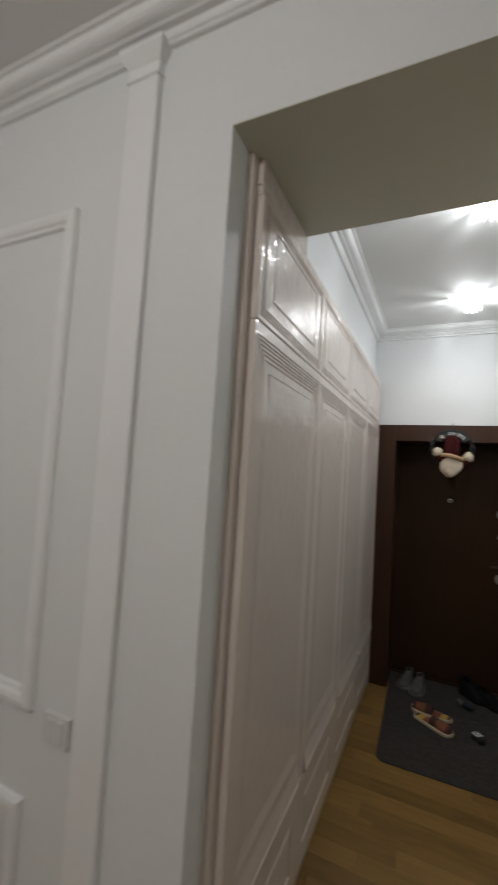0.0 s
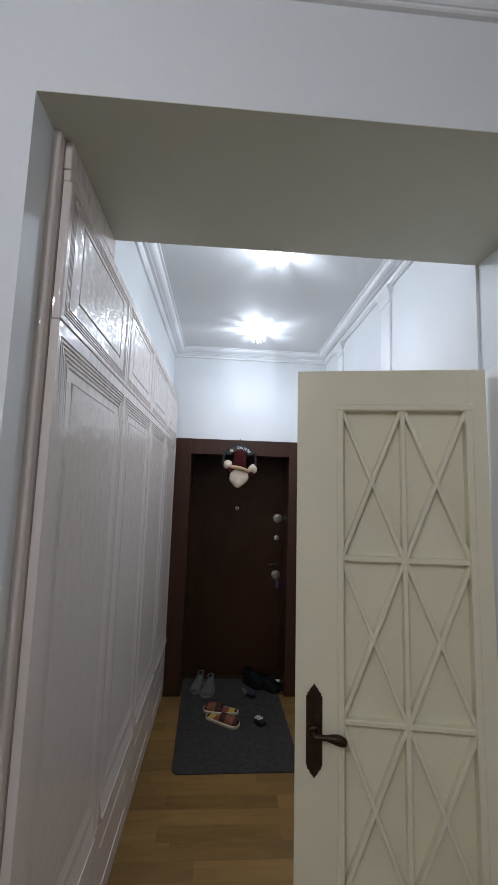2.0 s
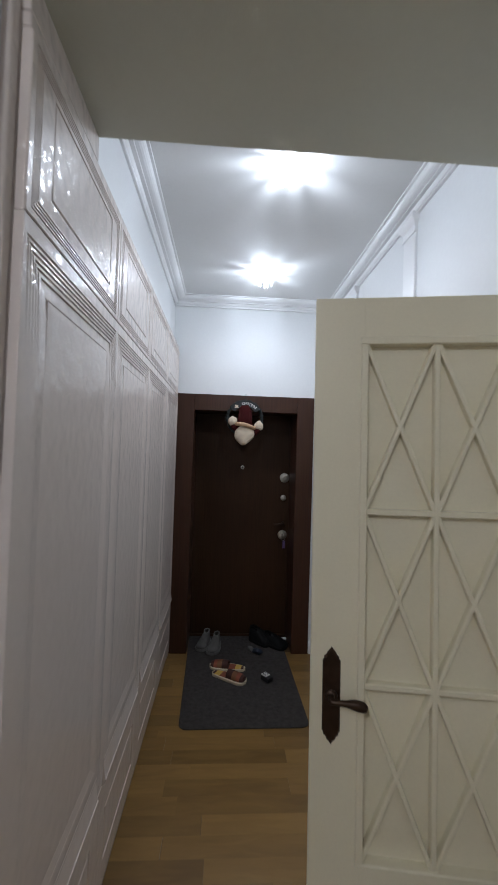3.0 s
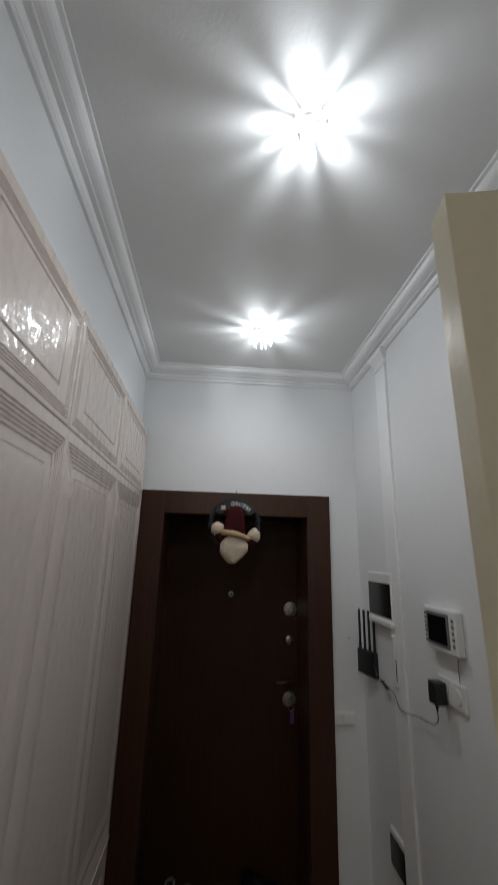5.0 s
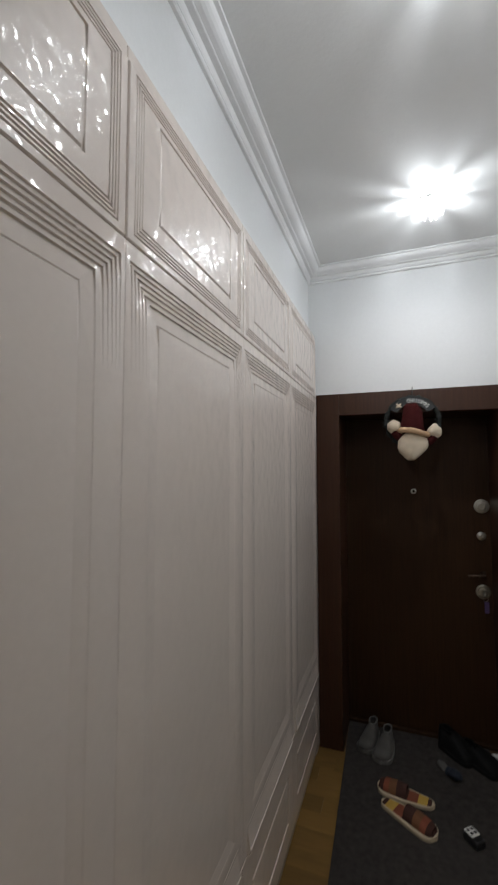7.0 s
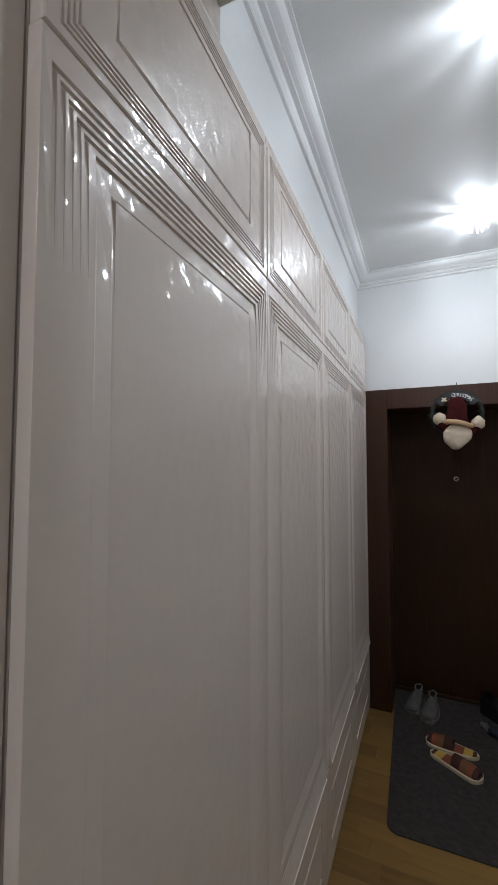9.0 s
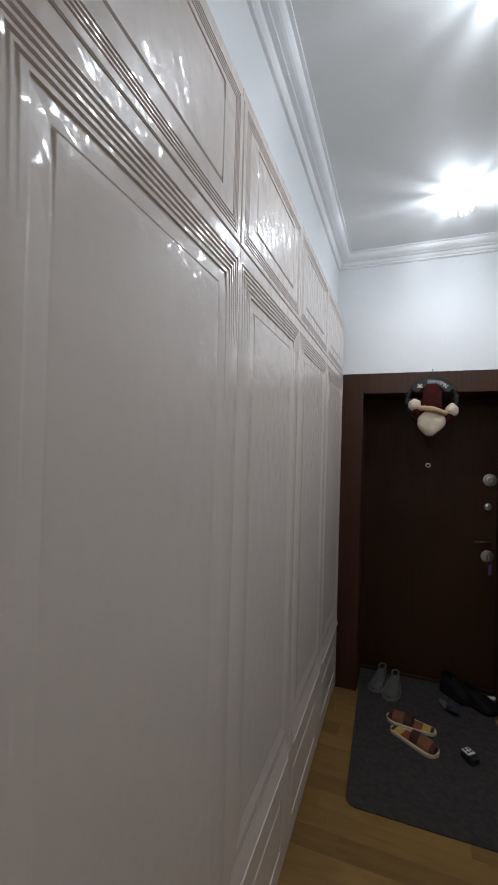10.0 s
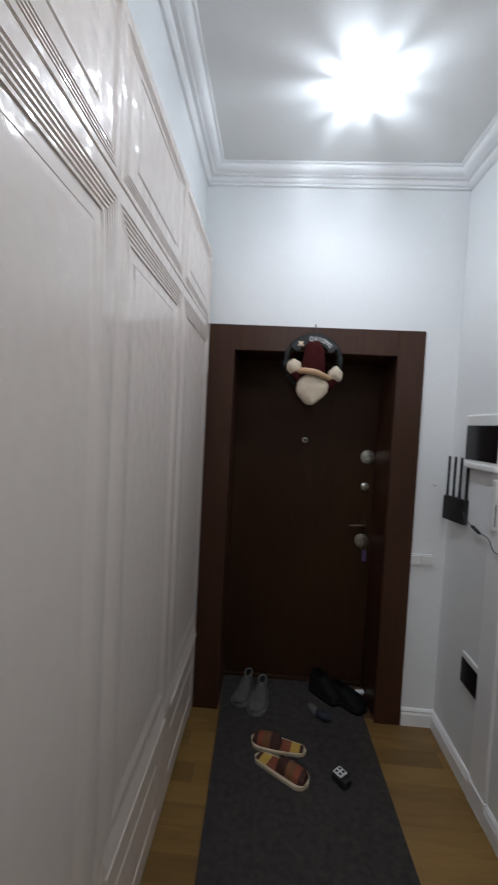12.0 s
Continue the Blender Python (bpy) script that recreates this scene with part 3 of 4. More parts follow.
def plate_mesh(x, z, length, w):
    """An ornate long plate: stepped shoulders and pointed tips, raised middle."""
    half = [(w * 0.5, 0.0), (w * 0.5, length * 0.36), (w * 0.42, length * 0.375), (w * 0.42, length * 0.40), (w * 0.30, length * 0.415),
            (w * 0.22, length * 0.45), (w * 0.10, length * 0.47), (0.0, length * 0.5)]
    right = half[1:]
    out = [(a, b) for a, b in right] + [(-a, b) for a, b in reversed(right[:-1])]
    out += [(-a, -b) for a, b in right] + [(a, -b) for a, b in reversed(right[:-1])]
    bm = bmesh.new()
    loops = [[bm.verts.new((x + a * s, y, z + b * (1 - (1 - s) * 0.25))) for a, b in out] for s, y in ((1, 0.001), (1, -0.003), (0.86, -0.006), (0.72, -0.0062))]
    m = len(out)
    for a, b in zip(loops, loops[1:]):
        for k in range(m):
            bm.faces.new((a[k], a[(k + 1) % m], b[(k + 1) % m], b[k]))
    bm.faces.new(loops[-1])
    bm.faces.new(loops[0])
    return bm


leaf = inner_door()
structure(part("trim", box_mesh((0.838, 1.190, 0), (0.8475, 1.262, SOFFIT - 0.40), 0.002), M_TRIM), "white door post that the lattice door hangs on", "door post")

# ---- door mat ----
bm = bmesh.new()
add_box(bm, (0, 0, 0.0005), (1, 1, 0.0065))
for v in bm.verts:      # the mat lies a little askew
    near, far = ((-0.266, 2.522), (-0.303, 3.712)) if v.co.x < 0.5 else ((0.502, 2.534), (0.478, 3.712))
    v.co.x, v.co.y = near if v.co.y < 0.5 else far
mat_edges = [e for e in bm.edges if abs(e.verts[0].co.z - e.verts[1].co.z) > 0.004 and e.verts[0].co.y < 3]
bmesh.ops.bevel(bm, geom=mat_edges, offset=0.05, segments=6, affect="EDGES", profile=0.5)
tagged(part("door_mat", bm, M_MAT), "dark grey felt door mat on the laminate floor", "door mat")


# ---- ceiling lamps ----
def spot_lamp(x, y):
    """A ceiling spot: chrome base, cut-crystal petals round a lit bulb."""
    s = empty("ceiling_spot", (x, y, CEIL))
    tagged(s, "lit round ceiling spotlight with cut-crystal petals", "ceiling lamp", "hall ceiling spots")
    bm = bmesh.new()
    add_cyl(bm, (0, 0, -0.010), (0, 0, -0.0005), 0.022, 0.026, 28)
    part("base", bm, M_WHITEP, s)
    bm = bmesh.new()
    add_ball(bm, (0, 0, -0.046), 0.019, (1, 1, 0.9), seg=16)
    part("bulb", bm, M_GLOW, s)
    for dx, dy, wide in ((-170, -170, .011), (25, -300, .008), (170, -260, .010), (250, -40, .007), (280, 75, .009), (110, 210, .012),
                         (-5, 260, .008), (-170, 220, .010), (-300, 150, .008), (-260, -60, .013)):
        a = math.atan2(dy, dx)
        bm = bmesh.new()
        loops = []
        for h, r0, r1, k in ((-0.006, 0.036, 0.046, 0.75), (-0.030, 0.038, 0.050, 1.0), (-0.070, 0.040, 0.052, 1.0), (-0.090, 0.042, 0.048, 0.4)):
            loops.append([bm.verts.new((r * math.cos(a) - c * math.sin(a), r * math.sin(a) + c * math.cos(a), h))
                          for r, c in ((r0, -wide * k / 2), (r0, wide * k / 2), (r1, wide * k / 4), (r1, -wide * k / 4))])
        for p, q in zip(loops, loops[1:]):
            for k in range(4):
                bm.faces.new((p[k], p[(k + 1) % 4], q[(k + 1) % 4], q[k]))
        bm.faces.new(loops[0])
        bm.faces.new(loops[-1])
        part("crystal_petal", bm, M_CRYST, s)
    bm = bmesh.new()
    add_tube(bm, [(0.047 * math.cos(k / 32 * math.tau), 0.047 * math.sin(k / 32 * math.tau), -0.006) for k in range(33)], 0.0016, 6)
    part("ring", bm, M_CHROME, s)
    return s


for sx, sy in SPOTS:
    spot_lamp(sx, sy)
# fixture added for the room's light; never in view, its form is assumed
rl = empty("assumed_room_lamp", (-0.66, -1.00, CEIL))
tagged(rl, "assumed ceiling lamp of the room, out of view", "ceiling lamp")
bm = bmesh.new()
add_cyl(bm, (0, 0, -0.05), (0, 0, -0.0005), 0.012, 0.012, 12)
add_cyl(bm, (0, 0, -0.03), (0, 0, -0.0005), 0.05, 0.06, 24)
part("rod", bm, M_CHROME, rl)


# ---- ornament on the entrance door ----
def many(name, pieces, parent=None, smooth=True):
    """One mesh out of several bmeshes, each with its own material."""
    me = bpy.data.meshes.new(name)
    allbm = bmesh.new()
    for i, (b, m) in enumerate(pieces):
        bmesh.ops.recalc_face_normals(b, faces=b.faces[:])
        for f in b.faces:
            f.material_index = i
            f.smooth = smooth
        tmp = bpy.data.meshes.new("tmp")
        b.to_mesh(tmp)
        b.free()
        allbm.from_mesh(tmp)
        bpy.data.meshes.remove(tmp)
        me.materials.append(m)
    allbm.to_mesh(me)
    allbm.free()
    ob = new(name, me)
    ob.parent = parent
    return ob


def lumpy(bm, amount, size):
    for v in bm.verts:
        v.co += v.normal * noise.noise(v.co * size) * amount
    return bm


YO = YE - 0.020       # face of the door frame


def letter_mesh(ch, size):
    """One upright letter of the built-in font, facing -y."""
    c = bpy.data.curves.new("letter", "FONT")
    c.body, c.size, c.extrude, c.align_x, c.align_y, c.resolution_u = ch, size, 0.0012, "CENTER", "CENTER", 3
    ob = bpy.data.objects.new("letter", c)
    me = bpy.data.meshes.new_from_object(ob)
    bm = bmesh.new()
    bm.from_mesh(me)
    bpy.data.objects.remove(ob)
    bpy.data.meshes.remove(me)
    bm.transform(pose(0, 0, 0, 90, 0, 0))
    return bm


def wreath():
    w = empty("wreath", (0.100, YO - 0.022, 1.875))
    tagged(w, "dark garland ring with a small sign, on the door frame", "wreath")
    bm = bmesh.new()
    R = 0.137
    add_tube(bm, [(R * math.cos(k / 48 * math.tau), 0, R * math.sin(k / 48 * math.tau)) for k in range(49)], [0.012 + 0.003 * math.sin(k * 2.1) for k in range(49)], 9)
    bm.normal_update()
    lumpy(bm, 0.006, 90)
    part("ring", bm, M_GARL, w)
    bm = bmesh.new()
    for k in range(420):
        a = random.uniform(0, math.tau)
        if 0.75 < a < 2.4 and random.random() < 0.7:
            continue
        c = Vector((R * math.cos(a), 0, R * math.sin(a)))
        d = Vector((random.gauss(0, 1), random.gauss(0, 0.6), random.gauss(0, 1))).normalized()
        sd = d.orthogonal().normalized() * 0.0022
        p = c + d * 0.008
        q = c + d * random.uniform(0.018, 0.030)
        bm.faces.new([bm.verts.new(v) for v in (p - sd, p + sd, q + sd * 0.3, q - sd * 0.3)])
    part("needles", bm, M_GARL, w)["kind"] = "stuff"
    # curved sign plate with raised letters
    sign_bm = bmesh.new()
    n, r0, r1 = 16, 0.094, 0.136
    a0, a1 = radians(32), radians(148)
    rows = []
    for k in range(n + 1):
        a = a0 + (a1 - a0) * k / n
        rows.append([sign_bm.verts.new((r * math.cos(a), y, r * math.sin(a))) for r, y in ((r0, -0.020), (r1, -0.024), (r1, -0.018), (r0, -0.014))])
    for p, q in zip(rows, rows[1:]):
        for k in range(4):
            sign_bm.faces.new((p[k], p[(k + 1) % 4], q[(k + 1) % 4], q[k]))
    sign_bm.faces.new(rows[0])
    sign_bm.faces.new(rows[-1])
    sg = part("sign", sign_bm, M_SIGN, w, "curved dark sign with white lettering")
    for k, ch in enumerate("CHRISTMAS"):
        a = 98 - k * 6.6
        bm = letter_mesh(ch, 0.030 + 0.004 * math.cos(k * 2.2))
        bm.transform(pose(0.114 * math.cos(radians(a)), -0.0240, 0.114 * math.sin(radians(a)), 0, 90 - a, 0))
        part("letter", bm, M_WHITEP, sg, "white letter")
    for r in (0.098, 0.133):
        bm = bmesh.new()
        add_tube(bm, [(r * math.cos(radians(q)), -0.0228, r * math.sin(radians(q))) for q in range(38, 143, 4)], 0.0009, 5)
        part("rim_line", bm, M_GREYL, sg)
    bm = bmesh.new()
    for dx, dz, q in ((0, 0, 0.010), (-0.009, 0.010, 0.005), (0.009, 0.010, 0.005), (-0.011, -0.006, 0.005), (0.011, -0.006, 0.005)):
        add_ball(bm, (-0.068 + dx, -0.024, 0.088 + dz), q, (1, 0.3, 1), 10)
    part("mark", bm, M_CREAMF, sg)
    bm = bmesh.new()
    add_tube(bm, spline([(0.004, 0.022, 0.186), (0.004, -0.004, 0.192), (0.003, -0.010, 0.170), (0.003, -0.008, 0.146), (0.0, -0.004, 0.137)], 5), 0.0025, 7)
    part("hook", bm, M_BLACK, w)
    return w


wreath()


def doll():
    """A plain soft hanging figure: cone hat, roll, rounded pouch and two fleece balls."""
    pieces = []
    bm = bmesh.new()
    prof = [(0.062, 1.815), (0.060, 1.845), (0.055, 1.885), (0.050, 1.925), (0.044, 1.955), (0.026, 1.975)]
    loops = []
    for r, z in prof:
        loops.append([bm.verts.new((0.100 + 0.004 * math.sin(z * 60) + r * math.cos(k / 18 * math.tau), YO - 0.052 + r * 0.5 * math.sin(k / 18 * math.tau), z)) for k in range(18)])
    for p, q in zip(loops, loops[1:]):
        for k in range(18):
            bm.faces.new((p[k], p[(k + 1) % 18], q[(k + 1) % 18], q[k]))
    bm.faces.new(loops[0])
    bm.faces.new(loops[-1])
    bm.normal_update()
    pieces.append((lumpy(bm, 0.006, 28), M_REDF))
    bm = bmesh.new()
    for v in add_ball(bm, (0, 0, 0), 1.0, seg=22):
        z = v.co.z
        k = 1.0 if z > 0 else 1.0 - 0.45 * z * z
        v.co = Vector((0.100 + v.co.x * 0.079 * k + (0.020 * z * z * (-1) if z < 0 else 0), YO - 0.058 + v.co.y * 0.040, 1.748 + (z * 0.066 if z > 0 else z * 0.098)))
    bm.normal_update()
    pieces.append((lumpy(bm, 0.010, 24), M_CREAMF))
    bm = bmesh.new()
    add_tube(bm, spline([(0.030, YO - 0.060, 1.826), (0.070, YO - 0.095, 1.822), (0.120, YO - 0.100, 1.812), (0.180, YO - 0.064, 1.794)], 6), 0.0155, 12)
    bm.normal_update()
    pieces.append((lumpy(bm, 0.004, 60), M_SKIN))
    for x, z in ((0.003, 1.846), (0.211, 1.815)):
        bm = bmesh.new()
        add_ball(bm, (x, YO - 0.056, z), 0.037, (1, 0.85, 1.05), 16)
        bm.normal_update()
        pieces.append((lumpy(bm, 0.008, 40), M_CREAMF))
        bm = bmesh.new()
        add_tube(bm, [(x, YO - 0.050, z - 0.02), (x * 0.8 + 0.02, YO - 0.046, z - 0.045), (x * 0.6 + 0.04, YO - 0.042, z - 0.075)], [0.024, 0.026, 0.018], 12)
        pieces.append((bm, M_REDF))
    ob = many("hanging_doll", pieces)
    tagged(ob, "soft hanging doll in dark red and cream fleece", "doll")


doll()


# ---- devices on the right wall ----
def wall_monitor():
    """White video intercom with a grey bezel, dark screen, speaker slots and keys."""
    m = empty("intercom_monitor", (XR, 2.536, 1.392))
    tagged(m, "white wall intercom monitor with a dark screen", "intercom")
    W, H = 0.106, 0.144
    part("housing", box_mesh((-0.030, -W, 0), (0.0, W, H), 0.006, 3), M_WHITEP, m)
    part("bezel", box_mesh((-0.0335, -0.066, 0.017), (-0.029, 0.082, 0.130), 0.002), M_GREYP, m)
    part("screen", box_mesh((-0.0350, -0.054, 0.027), (-0.033, 0.068, 0.120), 0.0008, 1), M_SCREEN, m)
    for k in range(7):
        part("speaker_slot", box_mesh((-0.0312, 0.089, 0.022 + k * 0.0155), (-0.0295, 0.099, 0.030 + k * 0.0155)), M_BLACK, m)
    for k in range(5):
        part("key", box_mesh((-0.0325, -0.096, 0.026 + k * 0.020), (-0.0295, -0.084, 0.038 + k * 0.020), 0.001, 1), M_GREYP, m)


def wall_panel(name, y0, y1, z0, z1, depth, wy0, wy1, wz0, wz1, label, category):
    """A white box on the wall with a dark glossy window."""
    m = empty(name, (XR, 0, 0))
    tagged(m, label, category)
    part("housing", box_mesh((-depth, y0, z0), (0.0, y1, z1), 0.008, 3), M_WHITEP, m)
    part("window", box_mesh((-depth - 0.003, wy0, wz0), (-depth + 0.004, wy1, wz1), 0.0025, 2), M_SCREEN, m)
    return m


def router():
    """A small black router on the wall with four rod aerials and its lead."""
    r = empty("router", (0.812, 3.287, 1.128), 103)
    tagged(r, "black router with four aerials fixed to the wall", "router")
    part("case", box_mesh((-0.078, -0.012, 0), (0.078, 0.014, 0.118), 0.005, 2), M_BLACK, r)
    for k in range(4):
        x = -0.066 + k * 0.044
        bm = bmesh.new()
        add_cyl(bm, (x, 0, 0.112), (x, 0, 0.145), 0.0075, 0.0065, 10)
        add_box(bm, (x - 0.007, -0.004, 0.14), (x + 0.007, 0.004, 0.312), 0.003, 2)
        part("aerial", bm, M_BLACK, r)


wall_monitor()
wall_panel("alarm_panel", 2.957, 3.245, 1.405, 1.640, 0.022, 2.965, 3.232, 1.437, 1.592, "white wall control panel with a dark window", "control panel")
bm = box_mesh((XR - 0.034, 2.955, 1.398), (XR, 3.230, 1.426), 0.009, 3)
part("lip", bm, M_WHITEP, bpy.data.objects["alarm_panel"]).matrix_parent_inverse = Matrix.Translation((-XR, 0, 0))
wall_panel("wall_hatch", 2.995, 3.150, 0.425, 0.572, 0.014, 3.002, 3.142, 0.436, 0.548, "small white wall hatch with a dark opening", "hatch")
router()
cover = part("cable_cover", box_mesh((XR - 0.026, 2.950, 1.165), (XR, 2.985, 1.372), 0.006, 3), M_WHITEP)
part("slot", box_mesh((XR - 0.0225, 2.9485, 1.185), (XR - 0.0195, 2.9515, 1.275)), M_BLACK, cover, "narrow dark slot")
tagged(cover, "narrow white plastic cable cover on the wall", "cable cover")


def socket(y, z):
    s = empty("wall_socket", (XR, y, z))
    tagged(s, "white wall socket with a frame", "socket")
    part("plate", box_mesh((-0.010, -0.042, -0.042), (0, 0.042, 0.042), 0.004, 2), M_WHITEP, s)
    bm = bmesh.new()
    add_cyl(bm, (-0.0135, 0, 0), (-0.009, 0, 0), 0.022, 0.024, 24)
    part("insert", bm, M_WHITEP, s)


socket(2.575, 1.262)
socket(2.489, 1.262)
ad = empty("power_adapter", (XR - 0.012, 2.575, 1.256))
tagged(ad, "black power adapter plugged into the wall socket", "adapter")
part("case", box_mesh((-0.046, -0.027, -0.040), (-0.002, 0.027, 0.034), 0.006, 3), M_BLACK, ad)
bm = bmesh.new()
add_cyl(bm, (-0.030, 0, -0.060), (-0.030, 0, -0.042), 0.0035, 0.006, 10)
part("cord_grip", bm, M_BLACK, ad)


def cable(name, pts, r, mat, label):
    bm = bmesh.new()
    add_tube(bm, spline(pts, 7), r, 7)
    return tagged(part(name, bm, mat, None, "", True), label, "cable")


cable("power_cable", [(0.796, 2.575, 1.200), (0.797, 2.578, 1.165), (0.806, 2.630, 1.135), (0.820, 2.71, 1.118), (0.822, 2.79, 1.108), (0.814, 2.86, 1.095), (0.816, 2.94, 1.090),
                      (0.823, 3.00, 1.125), (0.826, 3.06, 1.128), (0.823, 3.13, 1.140), (0.816, 3.19, 1.165), (0.814, 3.225, 1.20)], 0.0017, M_CABLE, "thin dark cable drooping along the wall")
bm = bmesh.new()
for k in range(5):
    add_ball(bm, (0.820 - 0.003 * (k % 2), 3.075 + k * 0.013, 1.130 + k * 0.003 + 0.004 * (k % 2)), 0.009, (1, 1.2, 0.8), 10)
tagged(part("cable_tie", bm, M_BLACK), "black bundle of knotted cable", "cable")
cable("intercom_wire", [(0.834, 2.472, 1.395), (0.830, 2.474, 1.36), (0.833, 2.478, 1.33), (0.834, 2.482, 1.300)], 0.0016, M_GREYL, "thin grey wire below the intercom")

sw = empty("light_switch", (0.715, YE, 0.887))
tagged(sw, "white double switch on the wall beside the door", "switch")
part("plate", box_mesh((-0.062, -0.010, -0.032), (0.062, 0, 0.032), 0.003, 2), M_WHITEP, sw)
part("rocker", box_mesh((-0.055, -0.014, -0.024), (-0.002, -0.009, 0.024), 0.002), M_WHITEP, sw)
part("rocker", box_mesh((0.002, -0.014, -0.024), (0.055, -0.009, 0.024), 0.002), M_WHITEP, sw)
sw = empty("light_switch", (-0.880, FRONT, 0.905))
tagged(sw, "white light switch on the panelled wall", "switch")
part("plate", box_mesh((-0.048, -0.011, -0.040), (0.048, 0, 0.040), 0.003, 2), M_WHITEP, sw)
part("rocker", box_mesh((-0.028, -0.015, -0.028), (-0.001, -0.009, 0.028), 0.002), M_WHITEP, sw)
part("rocker", box_mesh((0.001, -0.015, -0.028), (0.028, -0.009, 0.028), 0.002), M_WHITEP, sw)
bm = bmesh.new()
add_cyl(bm, (0.754, YE - 0.03, 1.282), (0.754, YE + 0.004, 1.28), 0.002, 0.002, 8)
add_cyl(bm, (0.754, YE - 0.032, 1.282), (0.754, YE - 0.029, 1.282), 0.005, 0.005, 10)
tagged(part("nail", bm, M_CHROME), "small steel nail in the wall", "nail")


# ---- shoes on the mat ----
FLOORTOP = 0.0065


def outline(t):
    """Half width and bend of a sole at t, 0 at the heel to 1 at the toe."""
    w = 0.036 + 0.012 * math.sin((t - 0.25) * math.pi) + 0.004 * t
    end = min(1.0, math.sqrt(max(0.0, 1 - ((0.13 - t) / 0.13) ** 2)) if t < 0.13 else math.sqrt(max(0.0, 1 - ((t - 0.82) / 0.18) ** 2)) if t > 0.82 else 1)
    return max(0.0015, w * end), 0.006 * math.sin(t * math.pi)


def sole_mesh(L, z0, z1, k, t0=0.0, t1=1.0, n=24):
    bm = bmesh.new()
    loops = []
    for z, kk in ((z0, k * 0.96), (z0 + (z1 - z0) * 0.3, k), (z1 - 0.002, k), (z1, k * 0.96)):
        left, right = [], []
        for i in range(n + 1):
            t = t0 + (t1 - t0) * i / n
            w, s = outline(t)
            x = (t - 0.5) * L * (0.98 + 0.02 * kk)
            left.append(bm.verts.new((x, s + w * kk, z)))
            right.append(bm.verts.new((x, s - w * kk, z)))
        loops.append(left + right[::-1])
    m = len(loops[0])
    for a, b in zip(loops, loops[1:]):
        for q in range(m):
            bm.faces.new((a[q], a[(q + 1) % m], b[(q + 1) % m], b[q]))
    bm.faces.new(loops[0])
    bm.faces.new(loops[-1])
    return bm


def arch_mesh(L, z0, h, t0, t1, k, n=6, seg=12):
    """The arched upper of a slipper between t0 and t1 of its length."""
    bm = bmesh.new()
    loops = []
    for i in range(n + 1):
        t = t0 + (t1 - t0) * i / n
        w, s = outline(t)
        hh = h * (1.0 - 0.55 * max(0.0, (t - 0.6) / 0.4) ** 1.5)
        row = []
        for th, dz in ((1.0, 0.0), (0.90, -0.003)):
            row.append([bm.verts.new(((t - 0.5) * L, s + w * k * th * math.cos(math.pi * q / seg), z0 + max(0, hh * math.sin(math.pi * q / seg) ** 0.8 + dz))) for q in range(seg + 1)])
        loops.append(row[0] + row[1][::-1])
    m = len(loops[0])
    for a, b in zip(loops, loops[1:]):
        for q in range(m):
            bm.faces.new((a[q], a[(q + 1) % m], b[(q + 1) % m], b[q]))
    bm.faces.new(loops[0])
    bm.faces.new(loops[-1])
    return bm


def slipper(x, y, rz, label):
    s = empty("slipper", (x, y, FLOORTOP), rz)
    tagged(s, label, "slipper", "pair of slippers")
    L = 0.268
    part("sole", sole_mesh(L, 0.0, 0.018, 1.07), M_CREAMS, s, "cream foam sole")
    for t0, t1, mt in ((0.045, 0.11, M_BRN), (0.11, 0.27, M_YEL), (0.27, 0.44, M_ORA), (0.44, 0.965, M_BRN)):
        part("footbed_stripe", sole_mesh(L, 0.017, 0.0205, 0.84, t0, t1, 10), mt, s)
    cuts = (0.46, 0.55, 0.63, 0.70, 0.76, 0.86, 0.945)
    for a, b, mt in zip(cuts, cuts[1:], (M_BRN, M_BRN, M_TANC, M_TANC, M_ORA, M_BRN)):
        part("upper_stripe", arch_mesh(L, 0.017, 0.043, a, b, 0.83), mt, s)


slipper(0.020, 3.186, 168, "striped brown and yellow slipper with a cream sole")
slipper(0.030, 3.045, -29, "striped brown and yellow slipper with a cream sole")


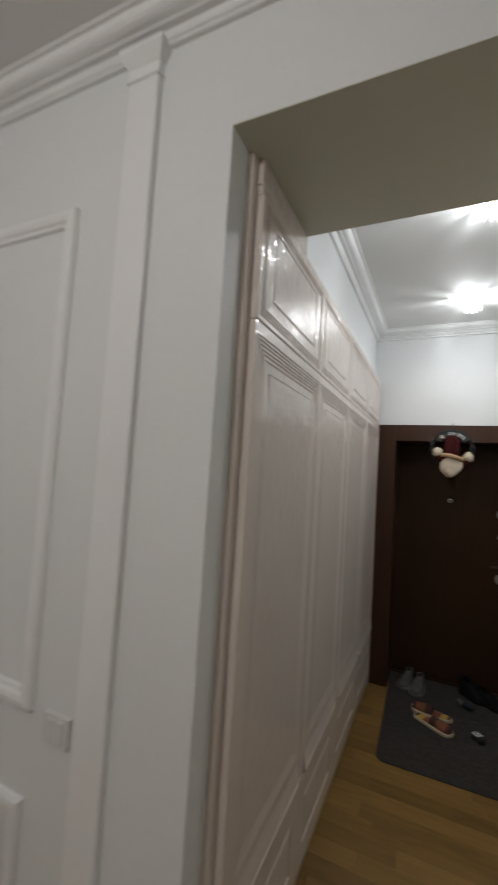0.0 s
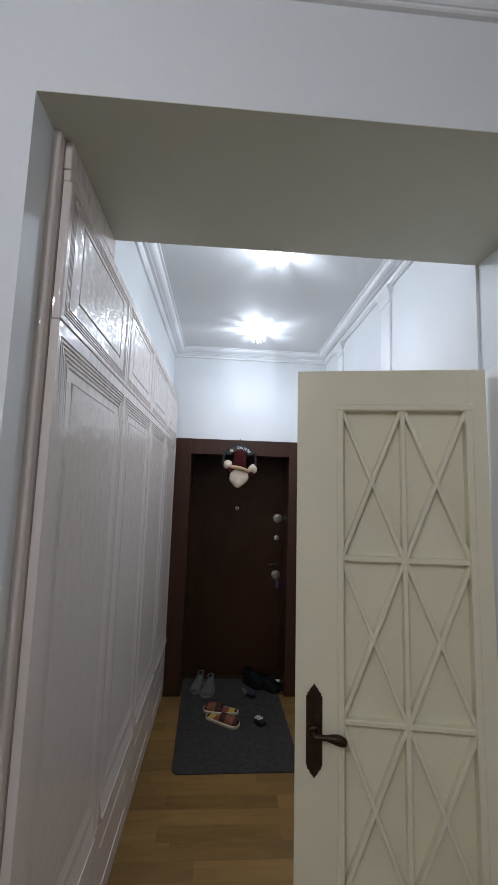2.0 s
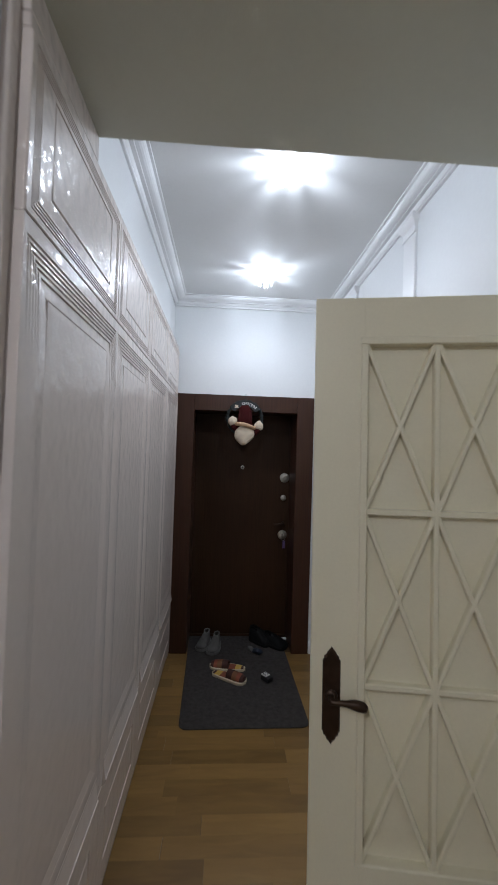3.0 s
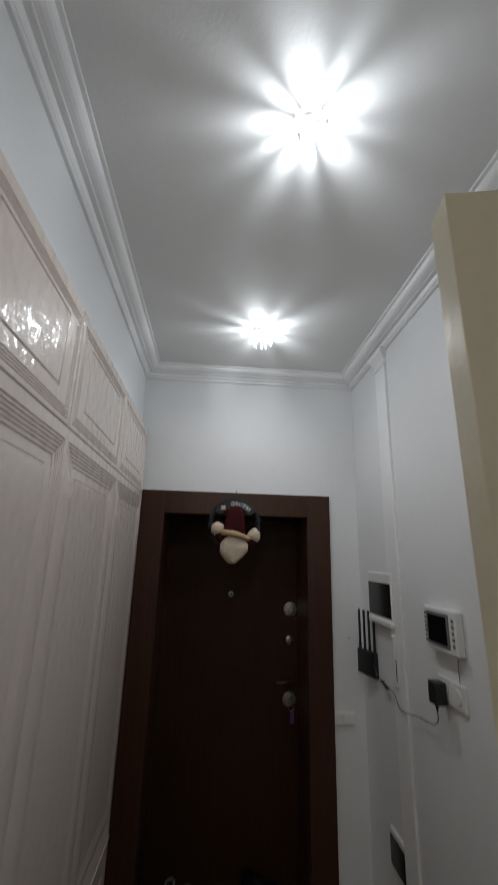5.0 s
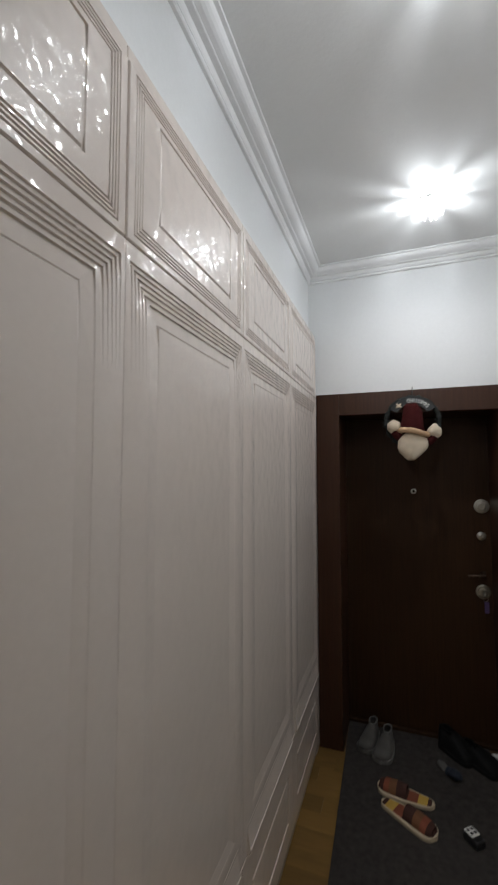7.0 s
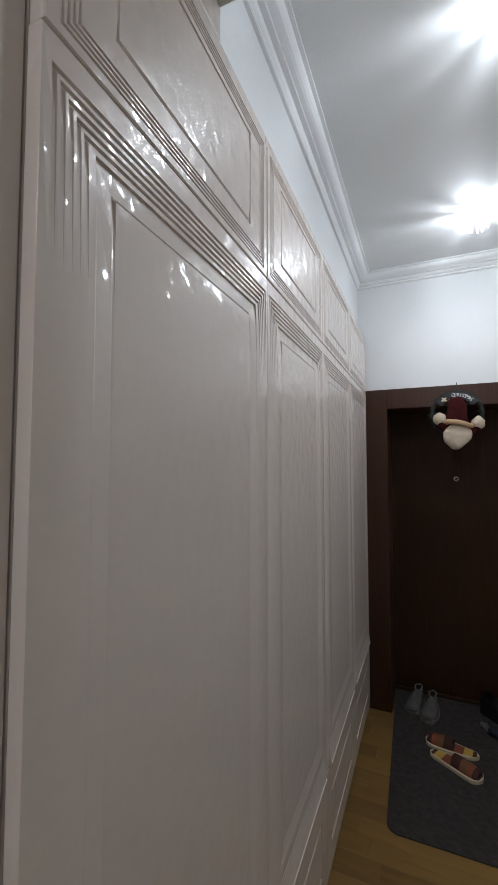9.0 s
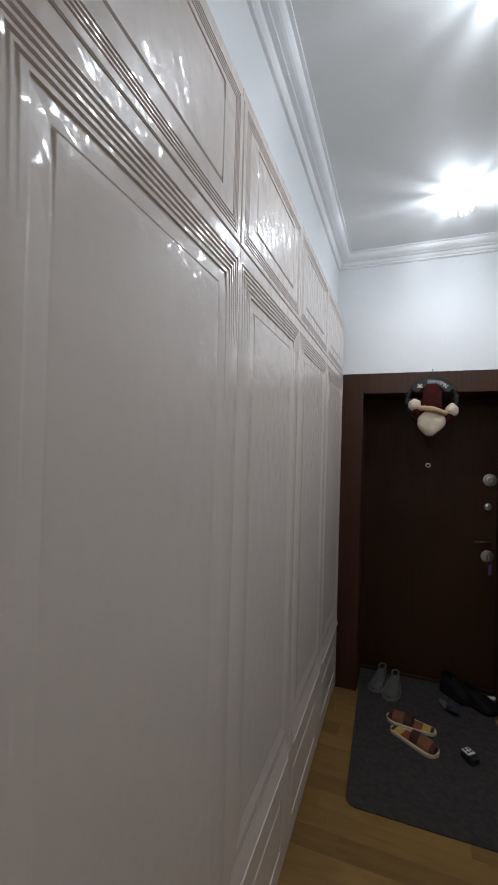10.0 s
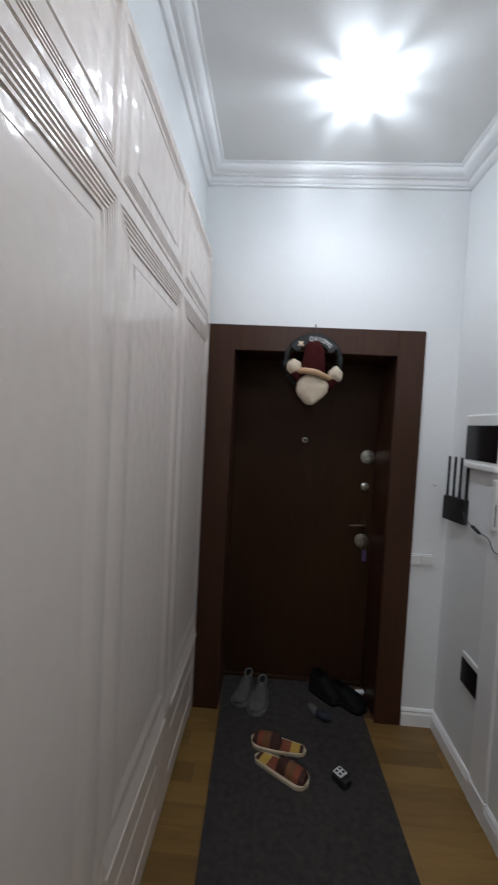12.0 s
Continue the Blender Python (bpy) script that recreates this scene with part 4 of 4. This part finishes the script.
def shoe(name, x, y, rz, L, h, k, upper, sole, label, category, group="", roll=0.0):
    """A low shoe: sole, lofted upper with an open collar, tongue and heel loop."""
    s = new(name)
    s.matrix_basis = pose(x, y, FLOORTOP, roll, 0, rz)
    tagged(s, label, category, group)
    part("sole", sole_mesh(L, 0.0, 0.022, k), sole, s)
    bm = bmesh.new()
    n, seg = 18, 16
    loops = []
    for i in range(n + 1):
        t = 0.015 + 0.97 * i / n
        w, c = outline(t)
        top = h * (0.88 + 0.07 * math.sin(math.pi * t / 0.5) if t < 0.25 else 0.95 - 0.50 * min(1, (t - 0.25) / 0.60) ** 1.2)
        if t > 0.8:
            top *= 0.55 + 0.45 * math.sqrt(max(0, 1 - ((t - 0.8) / 0.2) ** 2))
        ring = []
        for q in range(seg + 1):
            a = math.pi * q / seg
            z = 0.020 + (top - 0.020) * math.sin(a) ** 0.55
            ring.append(((t - 0.5) * L, c + w * k * 0.95 * math.cos(a) * (1 - 0.25 * (z / h)), z))
        loops.append([bm.verts.new(p) for p in ring])
    for i, (a, b) in enumerate(zip(loops, loops[1:])):
        for q in range(seg):
            t = i / n
            if 0.08 < t < 0.34 and seg * 0.28 < q < seg * 0.72:
                continue
            bm.faces.new((a[q], a[q + 1], b[q + 1], b[q]))
    bm.faces.new(loops[0])
    bm.faces.new(loops[-1])
    part("upper", bm, upper, s, "", True)
    part("insole", sole_mesh(L, 0.022, 0.026, k * 0.82), M_BLACK, s)
    bm = bmesh.new()
    add_box(bm, (-0.03 * L / 0.25, -0.022, h * 0.60), (0.06 * L / 0.25, 0.022, h * 0.64), 0.004)
    bm.transform(Matrix.Translation((0.0, 0.004, -0.005)) @ pose(0, 0, 0, 0, 14, 0))
    part("tongue", bm, upper, s)
    bm = bmesh.new()
    add_tube(bm, spline([(-0.445 * L, -0.010, h * 0.8), (-0.470 * L, 0.0, h * 0.88), (-0.445 * L, 0.012, h * 0.8)], 5), 0.0022, 6)
    part("heel_loop", bm, sole, s)
    bm = bmesh.new()
    # a padded collar round the opening
    ring = []
    for k in range(21):
        a = k / 20 * math.tau
        t = 0.21 + 0.135 * math.cos(a)
        ring.append(((t - 0.5) * L, 0.004 + 0.022 * math.sin(a), h * (0.90 - 0.9 * max(0.0, t - 0.22))))
    add_tube(bm, ring, 0.0038, 7)
    part("collar", bm, sole, s, "", True)
    return s


shoe("sneaker", -0.172, 3.545, -104, 0.235, 0.105, 1.0, M_GREYS, M_GREYL, "grey mesh sneaker standing at the door", "shoe", "pair of sneakers")
shoe("sneaker", -0.085, 3.490, -101, 0.240, 0.105, 1.05, M_GREYS, M_GREYL, "grey mesh sneaker standing at the door", "shoe", "pair of sneakers")
shoe("black_shoe", 0.300, 3.600, -38, 0.215, 0.130, 1.40, M_BLKL, M_BLKL, "black leather shoe beside the door", "shoe", "black shoes")
shoe("black_shoe", 0.412, 3.545, -34, 0.225, 0.105, 1.40, M_BLKL, M_BLKL, "black leather shoe beside the door", "shoe", "black shoes")
bm = bmesh.new()
add_ball(bm, (0, 0, 0.022), 0.04, (1.15, 0.8, 0.55), 18)
bm.normal_update()
ob = part("folded_cloth", lumpy(bm, 0.014, 38), M_NAVY, None, "", True)
ob.matrix_basis = pose(0.262, 3.400, FLOORTOP, 0, 0, -50)
tagged(ob, "small crumpled navy cloth on the mat", "cloth")
bm = bmesh.new()
add_ball(bm, (0, 0, 0.010), 0.03, (1.2, 0.7, 0.32), 14)
bm.normal_update()
ob = part("crumpled_paper", lumpy(bm, 0.008, 45), M_GREYS, None, "", True)
ob.matrix_basis = pose(0.215, 3.460, FLOORTOP, 10, 20, -50)
tagged(ob, "small crumpled grey rag on the mat", "rag")


bm = bmesh.new()
add_ball(bm, (0, 0, 0.016), 0.03, (1.0, 0.8, 0.5), 14)
bm.normal_update()
ob = part("crumpled_tissue", lumpy(bm, 0.010, 45), M_WHITEP, None, "", True)
ob.matrix_basis = pose(0.500, 3.625, FLOORTOP, 0, 0, 20)
tagged(ob, "crumpled white tissue beside the black shoes", "tissue")


def sponge():
    """A small black shoe sponge lying with its white printed face up."""
    s = new("shoe_sponge")
    s.matrix_basis = pose(0.293, 3.020, FLOORTOP, 0, 0, 40) @ Matrix.Diagonal((0.9, 0.9, 1.2, 1))
    tagged(s, "small black shoe sponge with a white marked lid", "shoe sponge")
    part("body", box_mesh((-0.030, -0.045, 0), (0.030, 0.040, 0.030), 0.010, 3), M_BLACK, s)
    lid = part("lid", box_mesh((-0.024, -0.014, 0.0295), (0.026, 0.036, 0.0355), 0.003, 2), M_WHITEP, s, "white lid with dark marks")
    for a, b in ((-0.011, 0.000), (0.012, 0.000), (-0.011, 0.021), (0.012, 0.021)):
        bm = bmesh.new()
        add_box(bm, (a - 0.0075, b - 0.006, 0.0352), (a + 0.0065, b + 0.007, 0.0366), 0.001, 1)
        part("mark", bm, M_BLACK, lid)


sponge()

# ---- floor planks ----
def plank_mesh(l, w):
    bm = bmesh.new()
    add_box(bm, (0, 0, -0.008), (l, w, 0.0))
    top = [e for e in bm.edges if e.verts[0].co.z > -0.001 and e.verts[1].co.z > -0.001]
    bmesh.ops.bevel(bm, geom=top, offset=0.0003, segments=1, affect="EDGES")
    me = bpy.data.meshes.new("plank")
    bm.to_mesh(me)
    bm.free()
    me.materials.append(M_FLOOR)
    return me


PL, PW = 0.60, 0.098
shared = {}
y, row = BACK - 6 * PW, 0
while y < 3.42:
    x = -0.47 - random.uniform(0.0, PL)
    while x < XR:
        a, b = max(x, -0.47), min(x + PL, XR)
        if b - a > 0.03:
            key = round((b - a) * 200) / 200
            if key not in shared:
                shared[key] = plank_mesh(key - 0.0002, PW - 0.0002)
            ob = new("plank", shared[key])
            ob.location = (a, y, 0)
            ob.parent = floor
        x += PL
    y += PW
# the room's planks, out of the view
bm = bmesh.new()
y = RY0
while y < BACK - 6 * PW - 0.001:
    y1 = min(y + PW, BACK - 6 * PW)
    x = RX0 - random.uniform(0, PL)
    while x < RX1:
        a, b = max(x, RX0), min(x + PL, RX1)
        if b - a > 0.02:
            add_box(bm, (a, y, -0.008), (b - .0006, y1 - .0006, 0))
        x += PL
    y = y1
rest = part("planks", bm, M_FLOOR, floor)
rest["kind"] = "stuff"
